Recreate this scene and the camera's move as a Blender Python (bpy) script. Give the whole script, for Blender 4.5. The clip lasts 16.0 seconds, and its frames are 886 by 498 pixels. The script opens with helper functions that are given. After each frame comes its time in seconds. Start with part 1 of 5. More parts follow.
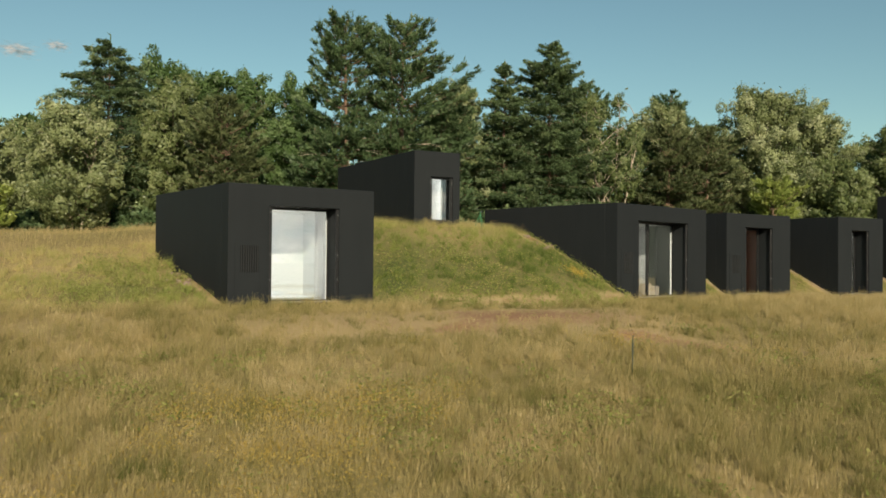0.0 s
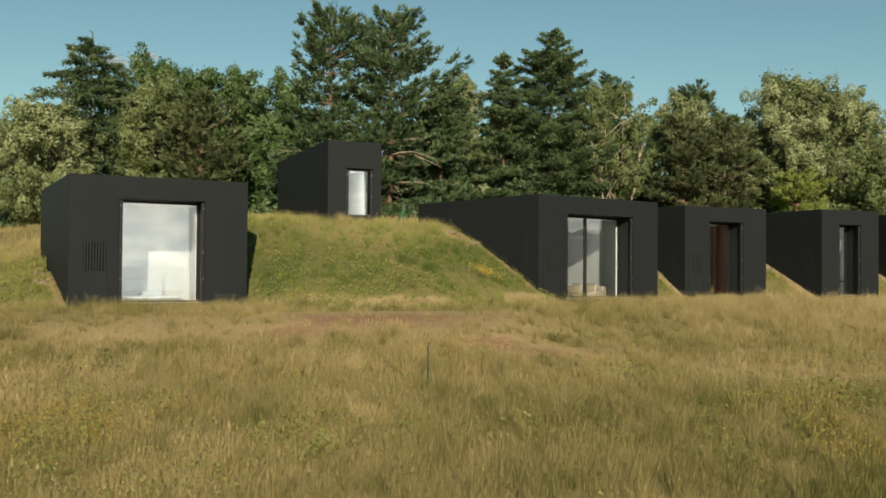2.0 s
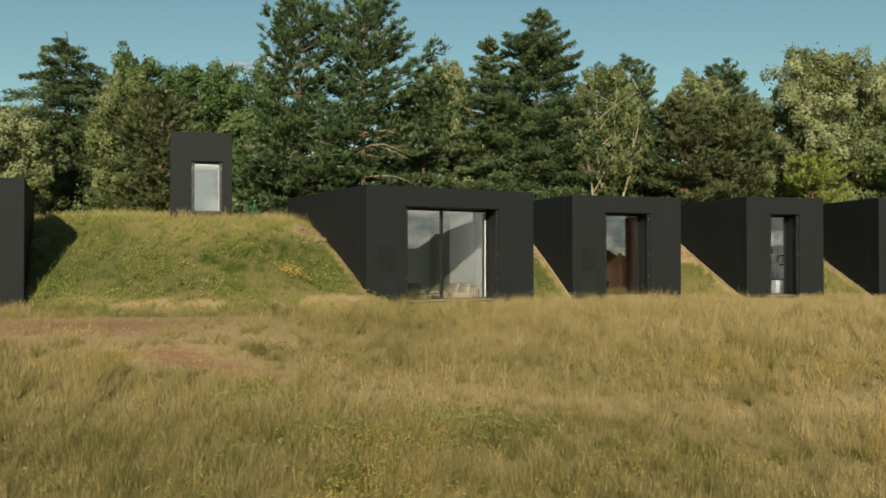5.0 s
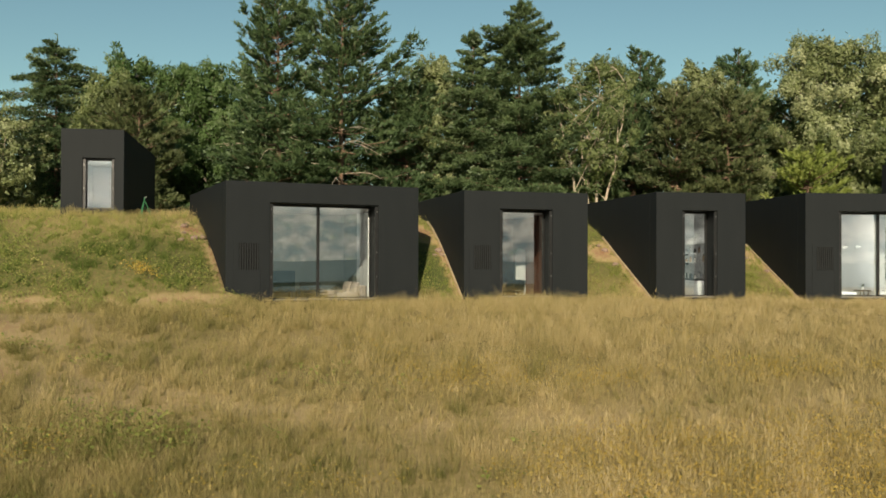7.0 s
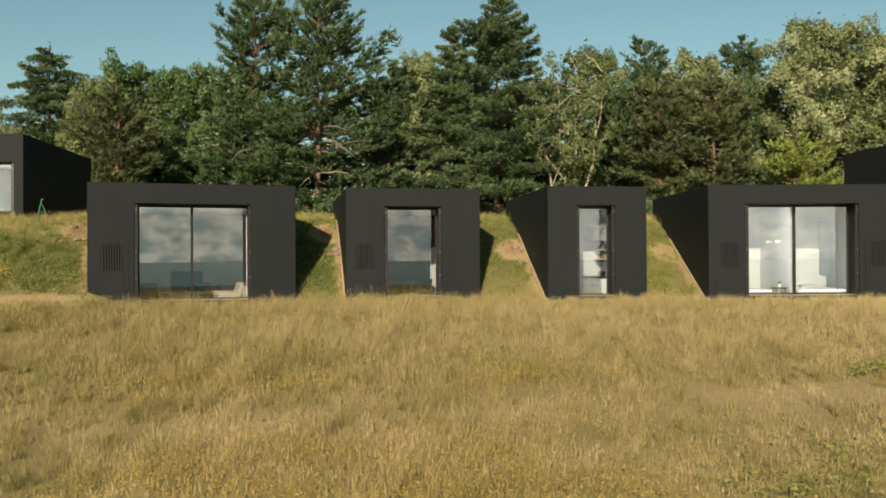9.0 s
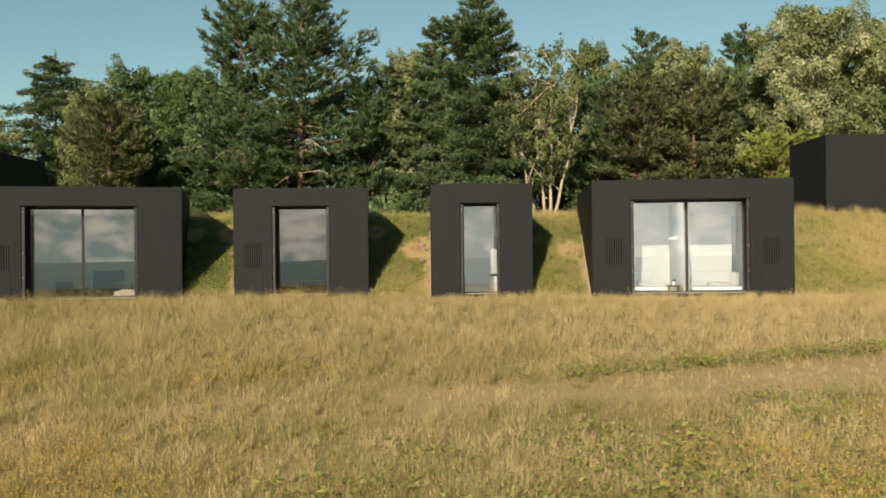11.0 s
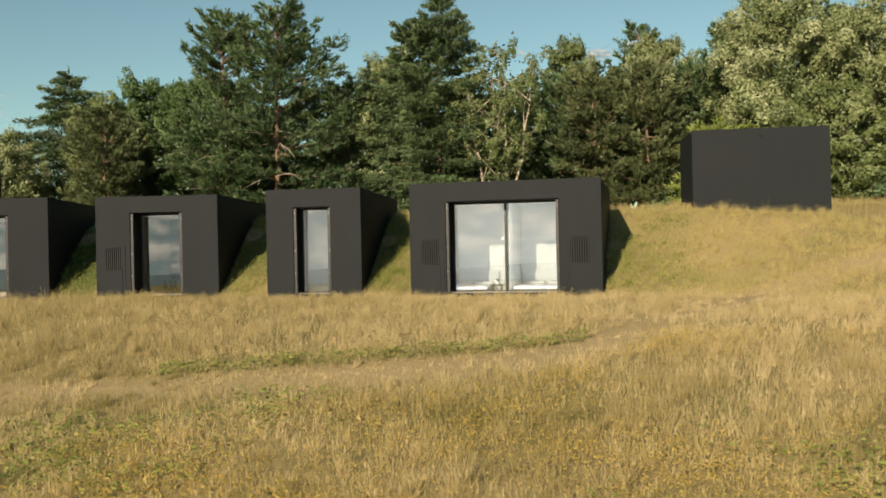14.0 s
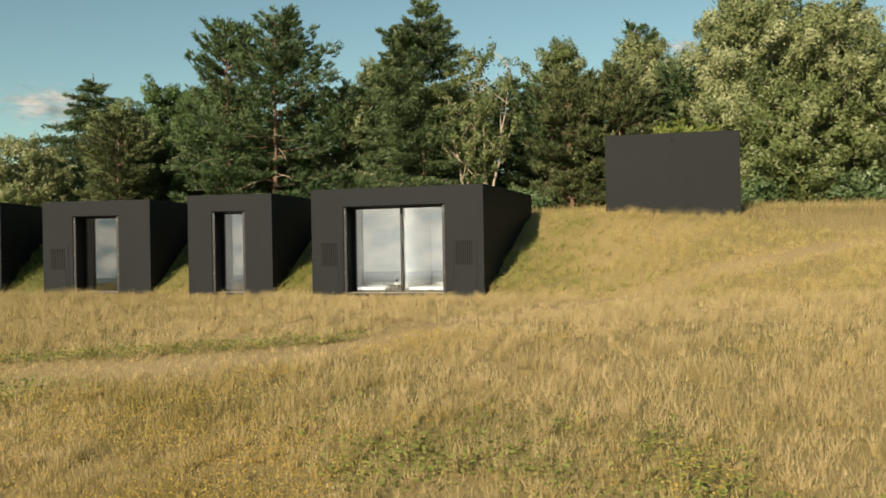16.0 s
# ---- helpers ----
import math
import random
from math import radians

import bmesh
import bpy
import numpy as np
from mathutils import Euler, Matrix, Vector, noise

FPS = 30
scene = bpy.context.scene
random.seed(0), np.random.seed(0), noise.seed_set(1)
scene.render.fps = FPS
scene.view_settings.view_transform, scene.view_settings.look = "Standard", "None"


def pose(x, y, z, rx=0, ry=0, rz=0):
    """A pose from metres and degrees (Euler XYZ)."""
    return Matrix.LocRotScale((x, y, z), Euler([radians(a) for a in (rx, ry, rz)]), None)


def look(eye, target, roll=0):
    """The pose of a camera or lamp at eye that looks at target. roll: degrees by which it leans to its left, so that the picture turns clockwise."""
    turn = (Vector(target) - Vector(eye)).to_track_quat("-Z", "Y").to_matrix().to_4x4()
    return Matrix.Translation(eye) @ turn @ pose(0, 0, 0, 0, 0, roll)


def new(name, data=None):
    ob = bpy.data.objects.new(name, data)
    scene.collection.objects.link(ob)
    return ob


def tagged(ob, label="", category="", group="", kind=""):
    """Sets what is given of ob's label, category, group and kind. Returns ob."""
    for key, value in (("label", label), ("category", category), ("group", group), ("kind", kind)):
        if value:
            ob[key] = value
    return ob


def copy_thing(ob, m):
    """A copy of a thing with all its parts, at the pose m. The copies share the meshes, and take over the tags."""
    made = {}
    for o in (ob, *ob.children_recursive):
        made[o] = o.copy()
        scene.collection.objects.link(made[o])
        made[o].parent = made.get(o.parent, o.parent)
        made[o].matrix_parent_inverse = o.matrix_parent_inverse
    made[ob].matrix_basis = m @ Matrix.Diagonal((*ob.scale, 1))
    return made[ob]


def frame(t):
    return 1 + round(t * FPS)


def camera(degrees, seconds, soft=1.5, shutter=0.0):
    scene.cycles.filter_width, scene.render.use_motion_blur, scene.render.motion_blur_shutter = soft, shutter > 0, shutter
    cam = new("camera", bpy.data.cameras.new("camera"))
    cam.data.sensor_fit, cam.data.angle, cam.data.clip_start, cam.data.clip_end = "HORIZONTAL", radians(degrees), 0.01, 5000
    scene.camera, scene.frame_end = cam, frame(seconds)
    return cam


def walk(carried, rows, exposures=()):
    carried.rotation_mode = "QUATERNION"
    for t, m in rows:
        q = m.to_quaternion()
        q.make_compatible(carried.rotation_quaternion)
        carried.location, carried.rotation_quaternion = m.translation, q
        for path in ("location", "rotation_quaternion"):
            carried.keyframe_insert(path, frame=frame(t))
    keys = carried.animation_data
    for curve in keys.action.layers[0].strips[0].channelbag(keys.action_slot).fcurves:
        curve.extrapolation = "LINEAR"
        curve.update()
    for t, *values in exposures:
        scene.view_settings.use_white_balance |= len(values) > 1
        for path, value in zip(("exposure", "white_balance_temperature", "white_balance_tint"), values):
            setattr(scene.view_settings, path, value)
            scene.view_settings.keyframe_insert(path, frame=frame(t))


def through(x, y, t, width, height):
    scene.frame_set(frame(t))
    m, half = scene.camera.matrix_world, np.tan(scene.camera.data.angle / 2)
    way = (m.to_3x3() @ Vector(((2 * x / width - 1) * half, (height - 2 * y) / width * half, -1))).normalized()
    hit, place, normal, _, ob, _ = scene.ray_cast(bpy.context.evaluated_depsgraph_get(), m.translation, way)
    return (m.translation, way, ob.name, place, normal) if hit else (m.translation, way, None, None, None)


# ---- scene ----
cam = camera(52.9, 16.0, soft=1.7, shutter=0.15)
PATH = [
    (0, (-0.852, -2.54, 1.077), (-0.313, -0.615, 1.111), 0.5),
    (0.5, (0.572, -2.34, 1.072), (1.068, -0.403, 1.106), 0.5),
    (1, (2.049, -2.058, 1.049), (2.497, -0.11, 1.083), 0.3),
    (1.5, (3.514, -1.749, 0.996), (3.918, 0.209, 1.033), 0.3),
    (2, (4.964, -1.392, 0.991), (5.324, 0.575, 1.029), 0.4),
    (2.5, (6.38, -1.129, 0.987), (6.696, 0.846, 1.022), 0.3),
    (3, (7.808, -0.854, 1.026), (8.078, 1.127, 1.061), 0.3),
    (3.5, (9.211, -0.546, 1.09), (9.438, 1.44, 1.122), 0.3),
    (4, (10.632, -0.267, 1.097), (10.813, 1.725, 1.126), 0.2),
    (6.5, (17.614, 0.929, 1.111), (17.573, 2.929, 1.138), 0.1),
    (7, (19.111, 1.143, 1.099), (19.021, 3.141, 1.123), 0.2),
    (7.5, (20.523, 1.41, 1.106), (20.386, 3.405, 1.129), -0.1),
    (8, (21.874, 1.745, 1.128), (21.694, 3.737, 1.15), -0.1),
    (8.5, (23.364, 2.053, 1.127), (23.136, 4.04, 1.147), -0.2),
    (9, (24.736, 2.294, 1.114), (24.464, 4.275, 1.134), -0.3),
    (11.5, (31.782, 3.516, 1.141), (31.281, 5.452, 1.152), -0.7),
    (12, (33.152, 3.747, 1.151), (32.611, 5.673, 1.161), -0.8),
    (12.5, (34.535, 3.979, 1.162), (33.951, 5.892, 1.172), -0.9),
    (13, (35.889, 4.247, 1.176), (35.263, 6.147, 1.185), -1.0),
    (13.5, (37.293, 4.461, 1.192), (36.626, 6.346, 1.199), -1.1),
    (14, (38.698, 4.674, 1.209), (37.989, 6.544, 1.213), -1.2),
    (14.5, (40.084, 4.909, 1.228), (39.332, 6.763, 1.230), -1.2),
    (15, (41.467, 5.145, 1.251), (40.674, 6.981, 1.253), -1.1),
    (15.5, (42.868, 5.396, 1.279), (42.030, 7.212, 1.279), -1.0),
    (16, (44.276, 5.610, 1.308), (43.397, 7.407, 1.306), -1.0),
]
EXPOSE = [(0.0, 0.27, 7300, 8), (4.0, 0.20, 7350, 6), (11.0, 0.44, 7650, 10.5), (16.0, 0.50, 7650, 11)]
walk(cam, [(t, look(eye, target, roll)) for t, eye, target, roll in PATH], EXPOSE)

# ---- daylight: a low evening sun behind the camera ----
SUN_AZ, SUN_EL = 267.0, 21.0          # from +x, counter-clockwise; height over the horizon
world = bpy.data.worlds.new("sky")
scene.world = world
world.use_nodes = True
wt = world.node_tree
sky = wt.nodes.new("ShaderNodeTexSky")
sky.sky_type = "NISHITA"
sky.sun_disc = False
sky.sun_elevation = radians(SUN_EL)
sky.sun_rotation = radians(90 - SUN_AZ)
sky.altitude = 300
sky.air_density = 1.0
sky.dust_density = 0.1
sky.ozone_density = 1.6
hue = wt.nodes.new("ShaderNodeMix")
hue.data_type, hue.blend_type = "RGBA", "MULTIPLY"
hue.inputs[0].default_value = 1.0
hue.inputs[7].default_value = (0.89, 1.10, 0.99, 1)      # clear evening sky leaning to teal
wt.links.new(sky.outputs[0], hue.inputs[6])
wt.links.new(hue.outputs[2], wt.nodes["Background"].inputs[0])
wt.nodes["Background"].inputs[1].default_value = 0.076
to_sun = Vector((math.cos(radians(SUN_AZ)) * math.cos(radians(SUN_EL)),
                 math.sin(radians(SUN_AZ)) * math.cos(radians(SUN_EL)), math.sin(radians(SUN_EL))))
sun = new("sun", bpy.data.lights.new("sun", "SUN"))
sun.data.energy, sun.data.angle, sun.data.color = 5.0, radians(0.6), (1.0, 0.915, 0.79)
sun.matrix_world = look(to_sun * 200, (0, 0, 0))


# ---- small tools ----
def nodes_of(name):
    m = bpy.data.materials.new(name)
    m.use_nodes = True
    return m, m.node_tree.nodes, m.node_tree.links, m.node_tree.nodes["Principled BSDF"]


def ramp(nt, fac, stops):
    r = nt.new("ShaderNodeValToRGB")
    while len(r.color_ramp.elements) < len(stops):
        r.color_ramp.elements.new(0.5)
    for e, (p, c) in zip(r.color_ramp.elements, stops):
        e.position, e.color = p, (*c, 1)
    return r


def surface(name, a, b, scale=3.0, rough=0.7, bump=0.15, fine=40.0, stretch=(1, 1, 1), metal=0.0, spec=0.5):
    """Two tones at a coarse and a fine scale, with a fine relief."""
    m, n, l, p = nodes_of(name)
    tc, mp = n.new("ShaderNodeTexCoord"), n.new("ShaderNodeMapping")
    mp.inputs["Scale"].default_value = stretch
    l.new(tc.outputs["Object"], mp.inputs[0])
    n1, n2 = n.new("ShaderNodeTexNoise"), n.new("ShaderNodeTexNoise")
    n1.inputs["Scale"].default_value, n1.inputs["Detail"].default_value = scale, 5
    n2.inputs["Scale"].default_value, n2.inputs["Detail"].default_value = fine, 4
    add = n.new("ShaderNodeMath")
    add.operation = "MULTIPLY_ADD"
    add.inputs[1].default_value = 0.45
    l.new(mp.outputs[0], n1.inputs["Vector"])
    l.new(mp.outputs[0], n2.inputs["Vector"])
    half = n.new("ShaderNodeMath")
    half.operation = "MULTIPLY"
    half.inputs[1].default_value = 0.55
    l.new(n1.outputs[0], half.inputs[0])
    l.new(n2.outputs[0], add.inputs[0])
    l.new(half.outputs[0], add.inputs[2])
    r = ramp(n, add, [(0.32, a), (0.68, b)])
    l.new(add.outputs[0], r.inputs[0])
    l.new(r.outputs[0], p.inputs["Base Color"])
    p.inputs["Roughness"].default_value, p.inputs["Metallic"].default_value = rough, metal
    p.inputs["Specular IOR Level"].default_value = spec
    bm_ = n.new("ShaderNodeBump")
    bm_.inputs["Strength"].default_value, bm_.inputs["Distance"].default_value = bump, 0.01
    l.new(n2.outputs[0], bm_.inputs["Height"])
    l.new(bm_.outputs[0], p.inputs["Normal"])
    return m


def plant_material(name, dark, mid, light, through=0.3, gloss=0.0):
    """Leaves and blades: colour by the tone stored with every leaf, part of the light passing through."""
    m, n, l, p = nodes_of(name)
    n.remove(p)
    at = n.new("ShaderNodeAttribute")
    at.attribute_name = "tone"
    r = ramp(n, at, [(0.0, dark), (0.5, mid), (1.0, light)])
    l.new(at.outputs["Fac"], r.inputs[0])
    d, t, mx = n.new("ShaderNodeBsdfDiffuse"), n.new("ShaderNodeBsdfTranslucent"), n.new("ShaderNodeMixShader")
    mx.inputs[0].default_value = through
    l.new(r.outputs[0], d.inputs[0])
    l.new(r.outputs[0], t.inputs[0])
    l.new(d.outputs[0], mx.inputs[1])
    l.new(t.outputs[0], mx.inputs[2])
    last = mx
    if gloss:
        g, mg = n.new("ShaderNodeBsdfGlossy"), n.new("ShaderNodeMixShader")
        g.inputs["Roughness"].default_value, mg.inputs[0].default_value = 0.45, gloss
        l.new(mx.outputs[0], mg.inputs[1])
        l.new(g.outputs[0], mg.inputs[2])
        last = mg
    l.new(last.outputs[0], n["Material Output"].inputs[0])
    return m


def fast_mesh(name, V, F, mat, tone=None):
    """A mesh from arrays of corners and of equal-sided faces, with one tone a corner."""
    V, F = np.asarray(V, np.float32).reshape(-1, 3), np.asarray(F, np.int32)
    me = bpy.data.meshes.new(name)
    me.vertices.add(len(V))
    me.vertices.foreach_set("co", V.ravel())
    k = F.shape[1]
    me.loops.add(F.size)
    me.loops.foreach_set("vertex_index", F.ravel())
    me.polygons.add(len(F))
    me.polygons.foreach_set("loop_start", np.arange(0, F.size, k, dtype=np.int32))
    me.update(calc_edges=True)
    if tone is not None:
        me.attributes.new("tone", "FLOAT", "POINT").data.foreach_set("value", np.asarray(tone, np.float32))
    me.materials.append(mat)
    return me


def block(bm, x0, x1, y0, y1, z0, z1, m=None):
    """A box between two corners, added to bm."""
    v = [bm.verts.new((m @ Vector((x, y, z))) if m else (x, y, z)) for x in (x0, x1) for y in (y0, y1) for z in (z0, z1)]
    for a in ((0, 1, 3, 2), (4, 6, 7, 5), (0, 4, 5, 1), (2, 3, 7, 6), (0, 2, 6, 4), (1, 5, 7, 3)):
        bm.faces.new([v[i] for i in a])
    return bm


def soft_box(x0, x1, y0, y1, z0, z1, r=0.01, seg=1):
    bm = block(bmesh.new(), x0, x1, y0, y1, z0, z1)
    bmesh.ops.bevel(bm, geom=list(bm.edges), offset=r, segments=seg, affect="EDGES", profile=0.5)
    return bm


def rod(a, b, ra, rb=None, n=8, bm=None):
    """A tapered round bar from a to b."""
    bm = bm or bmesh.new()
    a, b = Vector(a), Vector(b)
    q = (b - a).to_track_quat("Z", "Y").to_matrix()
    rings = [[bm.verts.new(p + q @ Vector((math.cos(6.28319 * i / n) * r, math.sin(6.28319 * i / n) * r, 0))) for i in range(n)]
             for p, r in ((a, ra), (b, ra if rb is None else rb))]
    for i in range(n):
        bm.faces.new((rings[0][i], rings[0][(i + 1) % n], rings[1][(i + 1) % n], rings[1][i]))
    bm.faces.new(rings[0][::-1])
    bm.faces.new(rings[1])
    return bm


def part(name, bm, material, parent, label="", smooth=False):
    """Links a bmesh as one mesh under a thing or a part."""
    me = bpy.data.meshes.new(name)
    bmesh.ops.recalc_face_normals(bm, faces=list(bm.faces))
    bm.to_mesh(me)
    bm.free()
    me.materials.append(material)
    if smooth:
        me.polygons.foreach_set("use_smooth", [True] * len(me.polygons))
    ob = new(name, me)
    ob.parent = parent
    return tagged(ob, label)


def thing(name, m, label, category, group="", kind=""):
    ob = new(name)
    ob.matrix_world = m
    return tagged(ob, label, category, group, kind)


# ---- lie of the land ----
TOE_X = [-60, -14, -4, 0, 4.1, 5.5, 7, 8, 10, 11.2, 12.46, 13.6, 17.3, 18.5, 22.3, 24.2, 27, 28.7, 34.1, 38, 46, 60]
TOE_Y = [16.5, 18.6, 20.2, 21.1, 22.5, 21.2, 20.4, 20.2, 20.9, 21.7, 23.0, 24.5, 26.3, 26.9, 28.1, 28.0, 28.5, 28.5, 29.0, 29.0, 27.2, 24]
BANK_X = [-60, -14, -0.6, 4, 5.5, 7.5, 9, 11.3, 12.5, 18, 20, 23.5, 26, 28.5, 33.5, 35.5, 40, 46, 60]
BANK_W = [12, 12, 8.9, 4.3, 5.3, 6.0, 6.1, 6.2, 5.8, 4.2, 4.2, 4.8, 4.8, 5.4, 6.0, 5.8, 8, 14, 16]
FALL_Y = [-4000, -900, -300, -60, 0, 5, 8, 10, 12, 14, 16, 18, 20, 22, 28]
FALL_Z = [-110, -75, -34, -9.0, -3.2, -2.45, -2.0, -1.72, -1.42, -1.15, -0.9, -0.62, -0.42, -0.25, -0.14]
TRACK = [(-9, 17.0), (-3, 17.4), (1, 17.3), (4, 17.4), (8, 17.1), (10.5, 15.7), (13, 14.5), (18, 13.4), (22, 13.9), (27, 15.5), (30, 16.2),
         (32.3, 16.9), (33.6, 17.5), (34.9, 18.4), (35.7, 19.3), (36.3, 21), (36.8, 23), (37.6, 25.7), (38.7, 29), (41, 31.2), (45, 34.5), (52, 38)]


def lattice(x, y, seed):
    """Smooth noise between 0 and 1 on a unit lattice."""
    ix, iy = np.floor(x), np.floor(y)
    fx, fy = x - ix, y - iy
    fx, fy = fx * fx * (3 - 2 * fx), fy * fy * (3 - 2 * fy)
    val = lambda i, j: np.modf(np.abs(np.sin(i * 127.1 + j * 311.7 + seed * 74.7)) * 43758.5453)[0]
    low = val(ix, iy) * (1 - fx) + val(ix + 1, iy) * fx
    return low * (1 - fy) + (val(ix, iy + 1) * (1 - fx) + val(ix + 1, iy + 1) * fx) * fy


def wobble(x, y, scale, seed=0.0):
    """A soft random field between about -1 and 1."""
    x, y = np.asarray(x, float) / scale, np.asarray(y, float) / scale
    x, y = 0.83 * x + 0.56 * y, -0.56 * x + 0.83 * y
    out = lattice(x * 0.9, y * 0.9, seed) + 0.55 * lattice(x * 1.93 + 7, y * 1.93, seed + 3) + 0.3 * lattice(x * 4.1, y * 4.1 + 5, seed + 6)
    return (out - 0.925) * 1.75


def ground(x, y):
    """The ground's height: meadow falling to the camera, a steep bank behind the facades, a terrace above."""
    x, y = np.asarray(x, float), np.asarray(y, float)
    v = (y - np.interp(x, TOE_X, TOE_Y)) * 0.955
    d = np.maximum(-v, 0)
    near = np.clip(d / 5, 0, 1)
    zf = -0.12 + (np.interp(y, FALL_Y, FALL_Z) + 0.12) * near * near * (3 - 2 * near)
    w = np.interp(x, BANK_X, BANK_W)
    k = 0.24
    zb = np.where(v > 0, 2.6 - k * np.logaddexp(0, (2.6 - 2.6 * v / w) / k), 0.0) + 0.022 * np.clip(v - w, 0, 18) - 0.04 * np.clip(v - 36, 0, 1500)
    west = np.interp(x, [-60, -5, -0.5], [0.78, 0.84, 1.0])
    zb = zb * np.where(v > 0, west, 1.0)
    swell = 0.22 * np.interp(x, [10, 17], [1.0, 0.25]) * np.clip(d / 3.5, 0, 1) * np.clip((y - 2) / 5, 0, 1)
    z = zf + swell + zb + 0.03 * np.clip(x - 38, 0, 12) * np.clip(1 - d / 40, 0, 1)
    z = z + 0.27 * np.exp(-((x - 37.4) / 2.6) ** 2 - ((y - 34.7) / 1.7) ** 2)
    return z + (0.05 * wobble(x, y, 4.0, 1.0) + 0.02 * wobble(x, y, 1.1, 2.0)) * np.clip((d + np.clip(v - 1, 0, 9)) / 3, 0, 1)


def off_track(x, y):
    """How far a place lies from the middle of the worn track."""
    x, y = np.asarray(x, float), np.asarray(y, float)
    best = np.full(x.shape, 99.0)
    for (ax, ay), (bx, by) in zip(TRACK[:-1], TRACK[1:]):
        ux, uy = bx - ax, by - ay
        s = np.clip(((x - ax) * ux + (y - ay) * uy) / (ux * ux + uy * uy), 0, 1)
        best = np.minimum(best, np.hypot(x - ax - s * ux, y - ay - s * uy))
    return best


# the house volumes: corner, turn, width, depth, top, opening, sides with a vent, panes
VOLUMES = {
    "A": dict(x=0.0, y=21.1, turn=19.9, w=4.38, d=5.9, z0=0.0, top=3.15, l=1.15, r=3.26, head=2.6, vents="l", panes=1, room=3.05, ur=3.65),
    "T": dict(x=6.45, y=27.27, turn=13.2, w=1.81, d=7.0, z0=2.5, top=5.01, l=0.62, r=1.53, head=4.13, vents="", panes=1, room=3.0, ur=1.46),
    "B": dict(x=12.46, y=23.9, turn=27.0, w=5.41, d=6.1, z0=0.0, top=3.14, l=1.16, r=4.2, head=2.6, vents="l", panes=2, room=5.7, ur=5.04),
    "C": dict(x=18.56, y=26.99, turn=18.0, w=3.9, d=6.4, z0=0.0, top=3.12, l=1.11, r=2.76, head=2.6, vents="l", panes=1, room=5.62, ur=3.55),
    "D": dict(x=24.25, y=27.82, turn=14.1, w=2.9, d=6.6, z0=0.0, top=3.14, l=0.84, r=1.97, head=2.6, vents="", panes=1, room=3.3, ur=2.55),
    "E": dict(x=28.75, y=28.24, turn=8.1, w=5.44, d=6.5, z0=0.0, top=3.14, l=1.06, r=4.27, head=2.6, vents="lr", panes=2, room=3.25, ur=5.05),
    "U": dict(x=36.03, y=35.04, turn=12.6, w=4.34, d=3.2, z0=2.3, top=5.0, l=0, r=0, head=0, vents="", panes=0, room=0, ur=0),
}


def inside(x, y, grow):
    """Which places lie inside a volume's footprint, grown by so much."""
    hit = np.zeros(np.shape(x), bool)
    for q in VOLUMES.values():
        c, s = math.cos(radians(q["turn"])), math.sin(radians(q["turn"]))
        u, v = (x - q["x"]) * c + (y - q["y"]) * s, -(x - q["x"]) * s + (y - q["y"]) * c
        hit |= (u > -grow) & (u < q["w"] + grow) & (v > -grow) & (v < q["d"] + grow)
    return hit


# ---- materials ----
CLAD = surface("black_cladding", (0.0148, 0.0172, 0.0184), (0.0182, 0.0208, 0.0220), 0.8, 0.6, 0.04, 30, (3, 3, 0.8), spec=0.08)
LOUVRE = surface("louvre_metal", (0.0182, 0.0205, 0.0212), (0.0225, 0.0248, 0.0254), 2, 0.6, 0.04, 40, spec=0.15)
DARK = surface("dark_metal", (0.012, 0.012, 0.012), (0.022, 0.022, 0.022), 4, 0.42, 0.05, 60, metal=0.3)
DULL = surface("dull_steel", (0.12, 0.12, 0.12), (0.2, 0.2, 0.195), 6, 0.5, 0.05, 90, metal=0.8)
VOID = surface("near_black", (0.003, 0.003, 0.003), (0.006, 0.006, 0.006), 4, 0.9, 0.0, 60, spec=0.1)
STEEL = surface("brushed_steel", (0.45, 0.45, 0.44), (0.6, 0.6, 0.58), 6, 0.3, 0.05, 90, metal=1.0)
PLASTER = surface("white_plaster", (0.71, 0.72, 0.73), (0.76, 0.77, 0.78), 1.5, 0.85, 0.08, 30)
DIM_WALL = surface("dim_grey_green_wall", (0.20, 0.215, 0.19), (0.26, 0.275, 0.245), 1.5, 0.8, 0.06, 30)
CEILING = surface("ceiling_paint", (0.74, 0.72, 0.69), (0.80, 0.78, 0.75), 1.5, 0.9, 0.05, 30)
FLOORING = surface("pale_concrete_floor", (0.42, 0.40, 0.37), (0.52, 0.50, 0.46), 2.5, 0.5, 0.05, 30)
LINEN = surface("white_linen", (0.62, 0.65, 0.69), (0.69, 0.72, 0.76), 5, 0.95, 0.3, 55)
SAND_CLOTH = surface("sand_upholstery", (0.36, 0.30, 0.245), (0.46, 0.39, 0.32), 4, 0.95, 0.3, 120)
BLACK_CLOTH = surface("black_leather", (0.012, 0.013, 0.014), (0.03, 0.03, 0.031), 5, 0.5, 0.2, 60)
TEAL = surface("teal_upholstery", (0.014, 0.032, 0.042), (0.024, 0.05, 0.06), 5, 0.9, 0.2, 90)
RED_WOOD = surface("red_brown_wood", (0.20, 0.078, 0.047), (0.28, 0.125, 0.078), 2, 0.45, 0.1, 30, (8, 8, 0.7))
OAK = surface("oak", (0.30, 0.19, 0.10), (0.42, 0.28, 0.16), 2, 0.5, 0.1, 30, (1, 9, 9))
